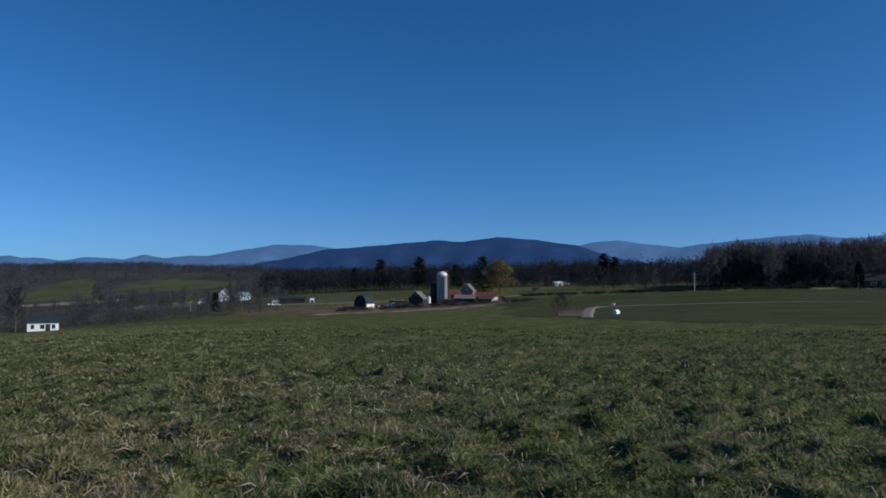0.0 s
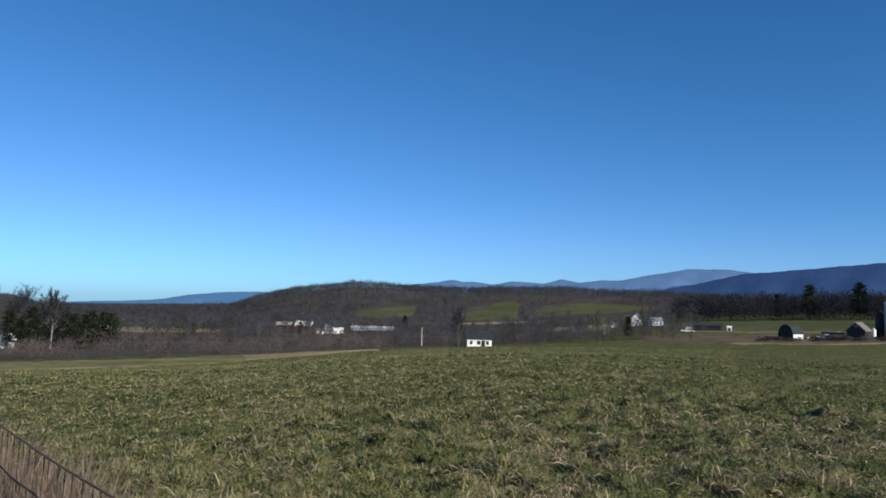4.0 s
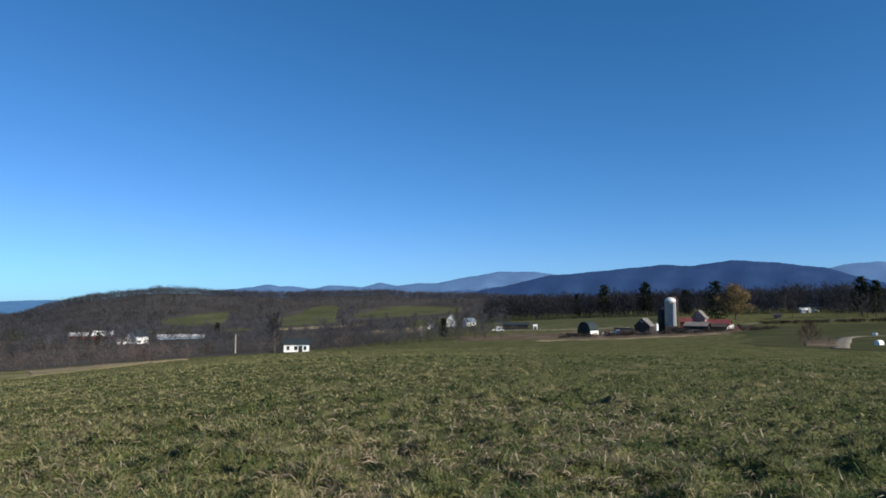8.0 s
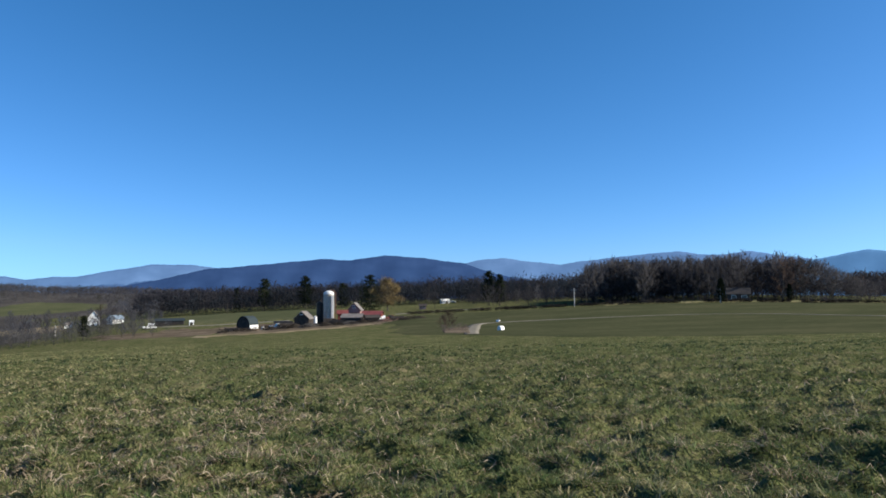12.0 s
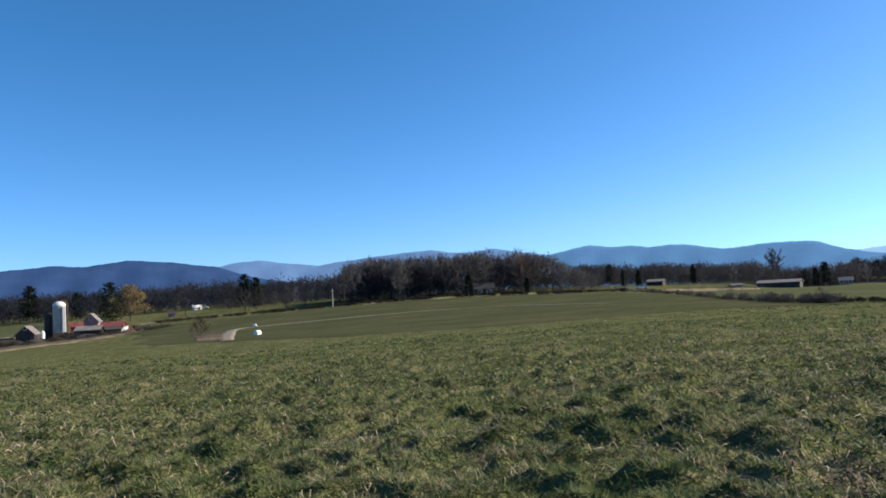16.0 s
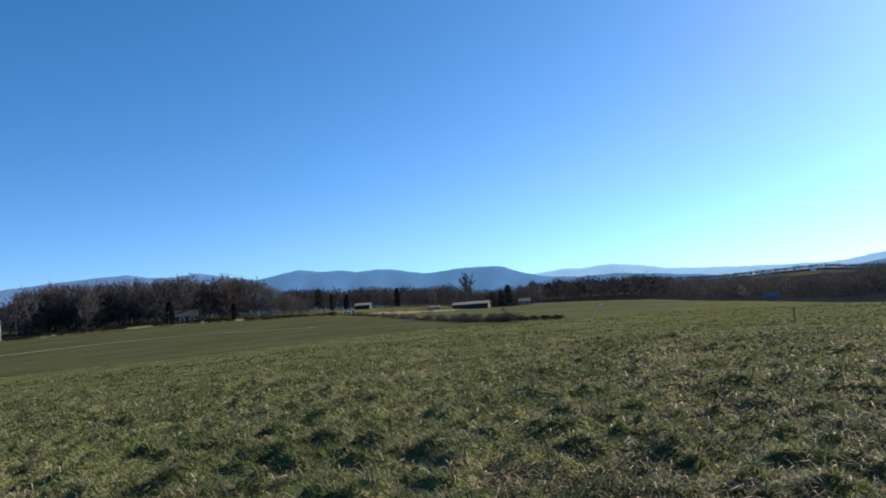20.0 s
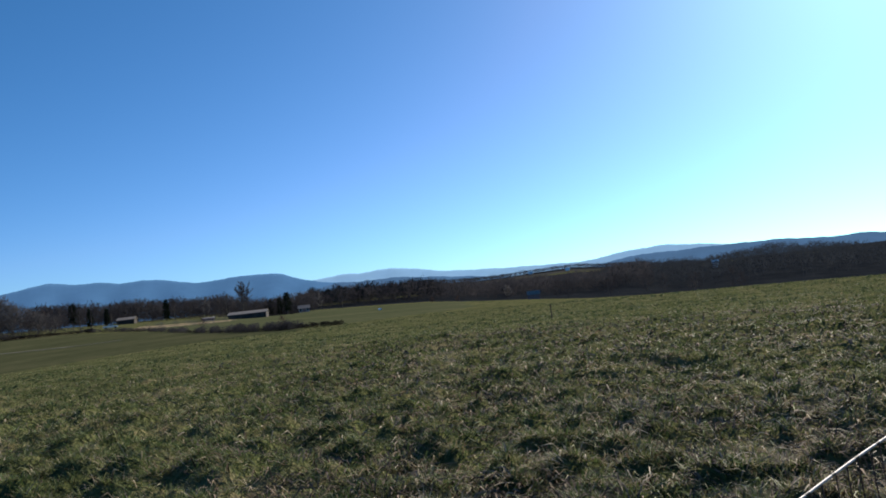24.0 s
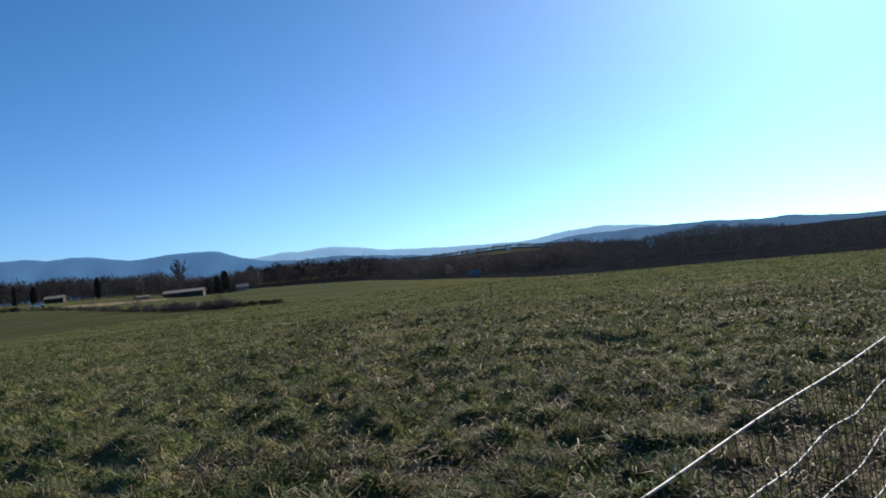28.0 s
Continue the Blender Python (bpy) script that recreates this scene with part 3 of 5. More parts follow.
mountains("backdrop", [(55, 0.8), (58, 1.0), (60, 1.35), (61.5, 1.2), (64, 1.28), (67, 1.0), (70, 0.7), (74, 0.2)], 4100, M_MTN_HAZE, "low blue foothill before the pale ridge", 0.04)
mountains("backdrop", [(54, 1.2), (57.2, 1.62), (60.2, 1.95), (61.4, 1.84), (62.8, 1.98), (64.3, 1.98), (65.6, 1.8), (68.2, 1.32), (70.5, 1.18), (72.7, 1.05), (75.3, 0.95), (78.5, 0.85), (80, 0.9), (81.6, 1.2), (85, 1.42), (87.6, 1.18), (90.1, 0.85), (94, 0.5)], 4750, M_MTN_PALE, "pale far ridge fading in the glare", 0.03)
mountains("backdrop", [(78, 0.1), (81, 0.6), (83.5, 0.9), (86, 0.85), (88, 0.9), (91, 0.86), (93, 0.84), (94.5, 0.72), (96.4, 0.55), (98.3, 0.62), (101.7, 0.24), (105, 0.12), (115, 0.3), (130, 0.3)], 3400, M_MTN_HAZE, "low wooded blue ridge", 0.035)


# ---------------- helpers for things ----------------
def part(name, data, material, parent, label="", m=None):
    """One mesh object under a thing; data is a bmesh or a finished mesh."""
    if isinstance(data, bmesh.types.BMesh):
        me = bpy.data.meshes.new(name)
        bmesh.ops.recalc_face_normals(data, faces=data.faces)
        data.to_mesh(me)
        data.free()
        me.materials.append(material)
    else:
        me = data
    ob = new(name, me)
    ob.parent = parent
    if m is not None:
        ob.matrix_basis = m
    if label:
        ob["label"] = label
    return ob


def thing(name, az, d, label, category, turn=0.0, group="", sink=0.0):
    """An empty on the ground; its y axis points away from the first eye, turned by turn degrees."""
    x, y, z = spot(az, d)
    ob = new(name)
    ob.matrix_basis = pose(x, y, z - sink, 0, 0, -az + turn)
    return tagged(ob, label, category, group)


def box(bm, x0, x1, y0, y1, z0, z1, bevel=0.0):
    v = [bm.verts.new((x, y, z)) for z in (z0, z1) for y in (y0, y1) for x in (x0, x1)]
    fs = [bm.faces.new([v[i] for i in q]) for q in ((0, 2, 3, 1), (4, 5, 7, 6), (0, 1, 5, 4), (2, 6, 7, 3), (0, 4, 6, 2), (1, 3, 7, 5))]
    if bevel:
        es = {e for f in fs for e in f.edges}
        bmesh.ops.bevel(bm, geom=list(es), offset=bevel, segments=1, affect="EDGES")
    return bm


def boxm(*a, bevel=0.0):
    return box(bmesh.new(), *a, bevel=bevel)


def prism(bm, outline, y0, y1):
    """An outline in x and z, pushed from y0 to y1."""
    a = [bm.verts.new((x, y0, z)) for x, z in outline]
    b = [bm.verts.new((x, y1, z)) for x, z in outline]
    bm.faces.new(a)
    bm.faces.new(b[::-1])
    for i in range(len(a)):
        k = (i + 1) % len(a)
        bm.faces.new((a[k], a[i], b[i], b[k]))
    return bm


def tube(points, radii, sides=6):
    """Vertices and quads of a tapered tube along points."""
    V, F = [], []
    for i, p in enumerate(points):
        p = Vector(p)
        d = (Vector(points[min(i + 1, len(points) - 1)]) - Vector(points[max(i - 1, 0)])).normalized()
        s = d.cross(Vector((0.31, 0.92, 0.2))).normalized()
        t = d.cross(s)
        for k in range(sides):
            a = 2 * math.pi * k / sides
            V.append(p + radii[i] * (math.cos(a) * s + math.sin(a) * t))
        if i:
            o = (i - 1) * sides
            F += [(o + k, o + (k + 1) % sides, o + sides + (k + 1) % sides, o + sides + k) for k in range(sides)]
    return V, F


def tubes_mesh(name, tubes, material):
    V, F = [], []
    for points, radii, sides in tubes:
        v, f = tube(points, radii, sides)
        F += [tuple(i + len(V) for i in q) for q in f]
        V += v
    return mesh_from(name, [tuple(v) for v in V], F, material, True)


# ---------------- trees ----------------
def bare_tree(seed, h, spread, twig_mat, thick=1.0, low=0.22, twigs=15, wide=0.075):
    """Trunk and ascending limbs, and a rounded crown of fine twigs."""
    r = random.Random(seed)
    tubes, slivers = [], []
    lean = (r.uniform(-0.03, 0.03) * h, r.uniform(-0.03, 0.03) * h)
    trunk = [(lean[0] * s, lean[1] * s, h * 0.86 * s) for s in (-0.02, 0.2, 0.45, 0.7, 1.0)]
    rad = 0.009 * h * thick
    tubes.append((trunk, [rad * 1.3, rad, rad * 0.7, rad * 0.4, rad * 0.1], 6))
    mid, rz, rr = h * (1 + low) / 2, h * (1 - low) / 2, h * spread * 0.92
    for i in range(18):
        s = low * 0.8 + (0.8 - low * 0.8) * (i + r.random()) / 18
        p = Vector((lean[0] * s, lean[1] * s, h * 0.86 * s))
        a = i * 2.4 + r.uniform(-0.5, 0.5)
        # each limb ends on a rounded crown
        e = math.asin(max(-0.75, min(0.97, -0.7 + 1.75 * (i + r.random()) / 18)))
        k = r.uniform(0.76, 0.94)
        tip = Vector((math.cos(a) * math.cos(e) * rr * k, math.sin(a) * math.cos(e) * rr * k, mid + math.sin(e) * rz * k))
        if tip.z < p.z + 0.04 * h:
            p = Vector((lean[0] * 0.2, lean[1] * 0.2, max(0.08 * h, tip.z - 0.12 * h)))
        bow = p.lerp(tip, 0.55) + Vector((0, 0, 0.03 * h))
        rl = rad * 0.36 * (1.1 - s)
        tubes.append(([p, bow, tip], [rl, rl * 0.7, rl * 0.4], 4))
        d = (tip - p).normalized()
        ln = (tip - p).length
        for j in range(6):
            q = p.lerp(tip, 0.35 + 0.65 * (j + r.random()) / 5) if j < 5 else Vector(trunk[4]) * r.uniform(0.62, 1.0)
            dd = (d + Vector((r.uniform(-1, 1), r.uniform(-1, 1), r.uniform(-0.2, 1.0)))).normalized()
            e2 = q + dd * min(ln * r.uniform(0.22, 0.4), 0.16 * h)
            slivers.append((q, e2, wide * 1.2))
            for _ in range(twigs):
                g = q.lerp(e2, r.uniform(0.1, 1.0))
                tw = (dd * 0.5 + Vector((r.uniform(-1, 1), r.uniform(-1, 1), r.uniform(-0.6, 0.8)))).normalized()
                slivers.append((g, g + tw * h * r.uniform(0.035, 0.075), wide * r.uniform(0.6, 1.1)))
    V, F = [], []
    for a, b, w in slivers:
        out = Vector((a.x / rr, a.y / rr, (a.z - mid) / rz)) + Vector((r.gauss(0, 0.4), r.gauss(0, 0.4), r.gauss(0, 0.4)))
        side = (b - a).cross(out).normalized() * w
        F.append((len(V), len(V) + 1, len(V) + 2))
        V += [tuple(a - side), tuple(a + side), tuple(b)]
    return tubes_mesh("trunk", tubes, M_BARK), mesh_from("crown", V, F, twig_mat)


def conifer(seed, h, wide, ragged=0.3, bare=0.12):
    """A pine or spruce: whorls of drooping boughs covered with needle sprays."""
    r = random.Random(seed)
    V, F = [], []
    n = 34
    for i in range(n):
        s = bare + (1 - bare) * i / n
        reach = h * wide * min(1.0, 1.5 * (1 - s) ** 0.45) * r.uniform(1 - ragged, 1.0) + 0.02 * h
        for k in range(7):
            a = r.uniform(0, 2 * math.pi)
            rr = reach * r.uniform(0.7, 1.1)
            d = Vector((math.cos(a), math.sin(a), r.uniform(-0.25, 0.15)))
            p = Vector((0, 0, h * s))
            for m_ in range(9):
                q = p + d * rr * r.uniform(0.12, 1.0) + Vector((0, 0, r.uniform(-0.02, 0.02) * h))
                e = q + (d * 0.6 + Vector((r.uniform(-1, 1), r.uniform(-1, 1), r.uniform(-0.6, 0.6)))).normalized() * h * r.uniform(0.03, 0.06)
                w = Vector((r.uniform(-1, 1), r.uniform(-1, 1), r.uniform(-1, 1))).normalized() * h * 0.017
                F.append((len(V), len(V) + 1, len(V) + 2))
                V += [tuple(q - w), tuple(q + w), tuple(e)]
    trunk = tubes_mesh("trunk", [([(0, 0, -0.3), (0, 0, h * 0.5), (0, 0, h * 0.98)], [0.018 * h, 0.012 * h, 0.002 * h], 6)], M_BARK)
    return trunk, mesh_from("crown", V, F, M_NEEDLE)


def leafy_tree(seed, h, wide):
    r = random.Random(seed)
    tubes = [([(0, 0, -0.3), (0.1, 0, h * 0.3), (0, 0.1, h * 0.7)], [0.025 * h, 0.018 * h, 0.006 * h], 6)]
    V, F = [], []
    for i in range(80):
        a, s = i * 2.4, r.random()
        c = Vector((math.cos(a), math.sin(a), 0)) * h * wide * r.uniform(0.3, 1.0) * math.sin(math.pi * (0.2 + 0.72 * s)) + Vector((0, 0, h * (0.22 + 0.72 * s)))
        tubes.append(([(0, 0, h * (0.2 + 0.4 * s)), tuple(c)], [0.006 * h, 0.001 * h], 4))
        for k in range(70):
            p = c + Vector((r.gauss(0, 1), r.gauss(0, 1), r.gauss(0, 0.8))) * h * 0.055
            u = Vector((r.uniform(-1, 1), r.uniform(-1, 1), r.uniform(-1, 1))).normalized() * 0.27
            w = u.cross(Vector((r.uniform(-1, 1), r.uniform(-1, 1), r.uniform(-1, 1)))).normalized() * 0.24
            F.append((len(V), len(V) + 1, len(V) + 2))
            V += [tuple(p - u), tuple(p + w), tuple(p + u)]
    return tubes_mesh("trunk", tubes, M_BARK), mesh_from("crown", V, F, M_GOLD)


def tree_thing(name, meshes, az, d, label, category="tree", size=1.0, group="", turn=0.0):
    ob = thing(name, az, d, label, category, turn, group, 0.05)
    part("trunk", meshes[0], None, ob)
    part("crown", meshes[1], None, ob)
    ob.scale = (size, size, size)
    return ob


KINDS = [bare_tree(i, 18, sp, tm, low=0.05, twigs=17, wide=0.055) for i, (sp, tm) in enumerate([(0.30, M_TWIG), (0.26, M_TWIG), (0.33, M_TWIG), (0.28, M_TWIG), (0.30, M_TWIG_RED), (0.26, M_TWIG)])]
DARKS = [bare_tree(50 + i, 18, sp, M_WOOD_HAZE, low=0.05, twigs=17, wide=0.055) for i, sp in enumerate((0.34, 0.3, 0.38))]
GREYS = [bare_tree(40 + i, 18, sp, M_WOOD_PALE, low=0.1, twigs=18, wide=0.055) for i, sp in enumerate((0.36, 0.32, 0.4))]
PINES = [conifer(31, 16, 0.25, 0.45), conifer(32, 16, 0.19, 0.35), conifer(33, 16, 0.30, 0.6, 0.2), conifer(34, 16, 0.42, 0.5, 0.02)]


def by_top(d, az, el):
    """Height of a thing at az, d whose top shows at an elevation of el degrees."""
    return 1.52 + d * math.tan(radians(el)) - spot(az, d)[2]


def grove(n, a0, a1, d0, d1, h0, h1, group, label, seed, kinds=KINDS, pines=0.0, shape=None, firs=PINES[:3]):
    r = random.Random(seed)
    for i in range(n):
        s = (i + r.random()) / n
        az, d = a0 + (a1 - a0) * s, r.uniform(d0, d1)
        hi = r.uniform(h0, h1) * (shape(s) if shape else 1)
        if r.random() < pines:
            tree_thing("conifer", r.choice(firs), az, d, "dark green conifer among bare trees", "tree", hi / 16, group, r.uniform(0, 360))
        else:
            tree_thing("tree", r.choice(kinds), az, d, label, "tree", hi / 18, group, r.uniform(0, 360))


def forest(name, n, a0, a1, d0, d1, h0, h1, material, label, seed, per=44, girth=0.34, wide=0.018, low=0.25, keep=None, category="woods", rise=0.8, along=None):
    """Uncountable leafless trees or shrubs: each a rounded crown of twigs lying along its outside, over a thin stem."""
    g = np.random.default_rng(seed)
    az = g.uniform(a0, a1, n)
    d = np.sqrt(g.uniform(d0 ** 2, d1 ** 2, n))
    if along:
        # a row of shrubs following (bearings, distances)
        d = np.interp(az, along[0], along[1]) + g.normal(0, along[2], n)
    if keep is not None:
        ok = keep(az, d)
        az, d = az[ok], d[ok]
        n = len(az)
    x, y = d * np.sin(np.radians(az)), d * np.cos(np.radians(az))
    z = ground(x, y, False)
    h = g.uniform(h0, h1, n) * (0.85 + 0.3 * vnoise(az * 0.9, d / 45, 61))
    rr = h * girth * g.uniform(0.7, 1.25, n)
    base, hh, rr = np.repeat(np.stack([x, y, z], -1), per, 0), np.repeat(h, per), np.repeat(rr, per)
    m = n * per
    u = g.normal(0, 1, (m, 3))
    u[:, 2] = np.abs(u[:, 2]) * np.where(g.uniform(0, 1, m) < 0.68, 1, -1)
    u /= np.linalg.norm(u, axis=1, keepdims=True)
    size = np.stack([rr, rr, hh * (1 - low) * 0.5], -1)
    mid = base + np.stack([0 * hh, 0 * hh, hh * (1 + low) * 0.5], -1)
    a = mid + u * size * (g.uniform(0.2, 1.0, (m, 1)) ** 0.5)
    nrm = u / size
    nrm = nrm / np.linalg.norm(nrm, axis=1, keepdims=True) + g.normal(0, 0.25, (m, 3))
    t = u * 0.4 + g.normal(0, 0.5, (m, 3)) + np.array([0, 0, rise])
    t /= np.linalg.norm(t, axis=1, keepdims=True)
    side = np.cross(t, nrm)
    side *= (wide * hh * g.uniform(0.6, 1.3, m) / (np.linalg.norm(side, axis=1) + 1e-9))[:, None]
    b = a + t * (hh * g.uniform(0.07, 0.15, m))[:, None]
    v = np.stack([a - side, a + side, b], 1).reshape(-1, 3)
    # stems
    q = g.uniform(0, 3.14, n)
    w = 0.006 * h
    sx, sy, top = np.cos(q) * w, np.sin(q) * w, z + h * (0.5 + 0.4 * low)
    stem = np.stack([np.stack([x - sx, y - sy, z - 0.3], -1), np.stack([x + sx, y + sy, z - 0.3], -1), np.stack([x, y, top], -1)], 1).reshape(-1, 3)
    v = np.concatenate([v, stem])
    return tagged(new(name, mesh_from(name, v, np.arange(len(v)).reshape(-1, 3), material)), label, category, kind="stuff")


def no_pasture(a, d):
    return ~((a > -38.6) & (a < -34) & (d < np.interp(a, [-38.6, -37, -35.5, -34], [650, 690, 712, 716]))) \
        & ~((a > -30.6) & (a < -25.8) & (d < np.interp(a, [-30.6, -29, -27.5, -25.8], [640, 700, 765, 755]))) \
        & ~((a > -24.6) & (a < -16) & (d < np.interp(a, [-24.6, -22.5, -20.7, -18.5, -16], [660, 715, 748, 735, 700])))


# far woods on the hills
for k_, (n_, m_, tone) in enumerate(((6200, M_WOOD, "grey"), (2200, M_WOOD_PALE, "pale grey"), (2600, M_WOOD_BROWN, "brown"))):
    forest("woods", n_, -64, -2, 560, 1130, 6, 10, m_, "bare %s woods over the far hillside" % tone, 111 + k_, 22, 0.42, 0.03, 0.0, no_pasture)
forest("woods", 2000, -64, -2, 860, 1000, 5, 8.5, M_WOOD, "grey treetops along the crest of the far hill", 118, 26, 0.5, 0.05, 0.0)
forest("woods", 600, -60, -6, 640, 1100, 6, 10, M_NEEDLE, "dark conifers scattered over the far hillside", 12, 40, 0.24, 0.030, 0.05, lambda a, d: no_pasture(a, d) & (vnoise(a / 1.5, d / 60, 2) > 0.55))
forest("woods", 900, -95, -58, 560, 1050, 7, 10, M_WOOD, "bare woods on the hill beyond the white house", 15, 36, 0.4, 0.024, 0.0)
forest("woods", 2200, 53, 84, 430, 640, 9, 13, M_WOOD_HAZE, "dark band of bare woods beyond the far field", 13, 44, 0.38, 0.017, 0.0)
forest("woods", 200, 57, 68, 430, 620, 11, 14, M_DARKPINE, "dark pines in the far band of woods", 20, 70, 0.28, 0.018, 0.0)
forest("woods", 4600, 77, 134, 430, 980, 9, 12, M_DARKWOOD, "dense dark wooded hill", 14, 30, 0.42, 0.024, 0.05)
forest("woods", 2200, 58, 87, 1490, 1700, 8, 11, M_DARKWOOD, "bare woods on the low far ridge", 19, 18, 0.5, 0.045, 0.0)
forest("woods", 1100, 38, 58, 390, 480, 8, 12.5, M_WOOD_HAZE, "bare woods behind the long barn", 16, 60, 0.36, 0.016, 0.0)
forest("woods", 1000, -14, 22, 410, 560, 12, 15.5, M_WOOD_HAZE, "bare woods behind the farm", 17, 60, 0.36, 0.016, 0.0)
forest("woods", 420, -15, 20, 385, 440, 8, 12, M_DARKWOOD, "dense dark wood edge behind the farm", 38, 70, 0.36, 0.020, 0.0, lambda a, d: d > np.interp(a, [-15, -8, 4, 12, 20], [420, 400, 385, 365, 360]))
# brush and thickets on the valley floor
forest("brush", 2600, -68, -14, 165, 600, 2.2, 5.5, M_BRUSH, "leafless brown brush over the valley floor", 18, 36, 0.48, 0.022, 0.0,
       lambda a, d: (d > np.interp(a, [-62, -36, -30, -20, -14], [165, 165, 175, 215, 300])) & (vnoise(a / 1.2, d / 40, 5) > 0.35) & ~((abs(a + 29.0) < 1.4) & (d < 224)) & ~((a < -47) & (d > 395) & (d < 520)) & ~((a > -24.3) & (a < -18.5) & (d > 350) & (d < 455)) & no_pasture(a, d + 110), "brush")
forest("woods", 520, -56, -12, 250, 540, 6, 11, M_WOOD_PALE, "grey leafless trees round the valley houses", 36, 90, 0.36, 0.012, 0.2, lambda a, d: (abs(a + 29.0) > 1.6) & (vnoise(a / 1.6, d / 50, 15) > 0.4) & ((a < -24.5) | (a > -16) | (d < 330)))
forest("woods", 300, -54, -12, 270, 540, 6, 10, M_WOOD_BROWN, "brown leafless trees in the valley", 37, 90, 0.36, 0.012, 0.2, lambda a, d: (abs(a + 29.0) > 1.6) & (vnoise(a / 1.6, d / 50, 16) > 0.4) & ((a < -24.5) | (a > -16) | (d < 330)))
forest("woods", 130, -58, -44, 300, 540, 5, 8.5, M_NEEDLE, "dark low evergreens before the hill", 40, 60, 0.36, 0.028, 0.0, lambda a, d: vnoise(a / 1.4, d / 60, 18) > 0.5)
forest("hedge", 620, -80, -36, 124, 165, 1.6, 3.6, M_BRUSH, "brown leafless brush along the field edge", 31, 60, 0.5, 0.016, 0.0, lambda a, d: vnoise(a * 0.8, d / 20, 19) > 0.22, "hedge")
forest("brush", 620, -31, -13, 222, 305, 2.0, 6.0, M_GREYTWIG, "grey leafless thicket at the foot of the meadow", 72, 60, 0.46, 0.014, 0.0, lambda a, d: ~((abs(a + 29.0) < 1.5) & (d < 226)) & (d > np.interp(a, [-31, -24, -18, -13], [222, 232, 262, 295])), "brush")
forest("brush", 60, 8.7, 10.8, 128, 160, 0.5, 1.6, M_BRUSH, "dry brown brush on the bare bank", 73, 40, 0.5, 0.02, 0.0, None, "brush")
# hedgerows along the field
FIELD_EDGE = ([5, 20, 31, 36, 42], [292, 278, 266, 256, 266])
OLD_WALL = ([40, 41.5, 43.5, 45.6, 48.3, 50.5, 52.7, 55.4, 57.5, 60], [275, 268, 245, 215, 153, 126, 111, 101, 105, 103])
forest("hedge", 1500, 6, 42, 1, 2, 0.7, 1.5, M_HEDGE, "low dark hedgerow along the field", 32, 30, 0.9, 0.13, 0.0, lambda a, d: vnoise(a * 1.4, a * 0, 71) > 0.12, "hedge", 0.8, (*FIELD_EDGE, 0.8))
forest("hedge", 110, 19, 42, 1, 2, 1.2, 2.6, M_WOOD_HAZE, "scattered bushes in the hedgerow", 39, 60, 0.6, 0.04, 0.0, lambda a, d: vnoise(a * 1.1, a * 0, 72) > 0.5, "hedge", 0.8, (*FIELD_EDGE, 2.0))
forest("hedge", 420, 41, 57, 1, 2, 0.7, 1.5, M_WOOD_HAZE, "leafless shrubs along an old wall", 33, 80, 0.55, 0.035, 0.0, lambda a, d: vnoise(a * 1.5, a * 0, 10) > 0.25, "hedge", 0.8, (*OLD_WALL, 1.6))
forest("hedge", 420, 41, 60, 1, 2, 0.35, 0.8, M_HEDGE, "dark brush at the foot of the old wall", 41, 40, 0.9, 0.11, 0.0, None, "hedge", 0.8, (*OLD_WALL, 0.7))
forest("brush", 60, 42, 52, 200, 262, 1.0, 2.4, M_WOOD, "leafless bushes before the long barn", 42, 80, 0.55, 0.02, 0.0, lambda a, d: d > np.interp(a, *OLD_WALL) + 12, "brush")
forest("undergrowth", 700, 38, 58, 470, 560, 3, 6, M_WOOD_HAZE, "low dark thicket behind the long barn", 43, 30, 0.7, 0.04, 0.0, None, "brush")
forest("undergrowth", 450, 10.8, 21, 352, 420, 3, 6, M_WOOD_HAZE, "low dark thicket beyond the road", 44, 30, 0.7, 0.04, 0.0, None, "brush")
# the woodlot: a dense stand with an even, rounded top
LOT = [(19.2, 1.5), (19.9, 2.5), (20.6, 2.95), (22, 3.25), (24, 3.3), (28, 3.32), (30.3, 3.2), (32, 3.0), (33.5, 2.9), (35, 3.1), (36, 2.9), (37.8, 2.0), (39.4, 1.3), (40.6, 0.9)]
LOT_RNG = random.Random(21)
for i in range(120):
    s_ = (i + LOT_RNG.random()) / 120
    az_, d_ = 19.7 + 20.2 * s_, LOT_RNG.uniform(288, 345)
    h_ = by_top(d_, az_, float(np.interp(az_, *zip(*LOT)))) * LOT_RNG.uniform(0.93, 1.06)
    tree_thing("tree", LOT_RNG.choice(KINDS[:5] if az_ > 32 else KINDS[:4]), az_, d_, "tall bare brown tree in a dense woodlot", "tree", h_ / 18, "woodlot at the field edge", LOT_RNG.uniform(0, 360))
forest("undergrowth", 800, 19.4, 40.2, 290, 350, 4, 9, M_WOOD_HAZE, "dark leafless undergrowth inside the woodlot", 25, 50, 0.4, 0.014, 0.0, None, "brush")
forest("woods", 420, 20.2, 36.8, 300, 352, 13.5, 17, M_WOOD, "brown mass of twigs deep in the woodlot", 35, 110, 0.26, 0.011, 0.0, lambda a, d: (a < 31.5) | (vnoise(a * 1.2, d / 30, 20) > 0.5))
# groves of single trees
grove(34, -8.5, 19, 385, 440, 11, 14.5, "woods behind the farm", "bare brown tree behind the barns", 22, DARKS, pines=0.15)
grove(14, 12, 19.4, 300, 345, 7, 10.5, "trees along the far road", "slender bare tree along the far road", 27)
grove(22, 40, 60, 340, 400, 8, 12, "trees behind the long barn", "bare grey tree behind the farm sheds", 23, DARKS + KINDS[:2], pines=0.12)
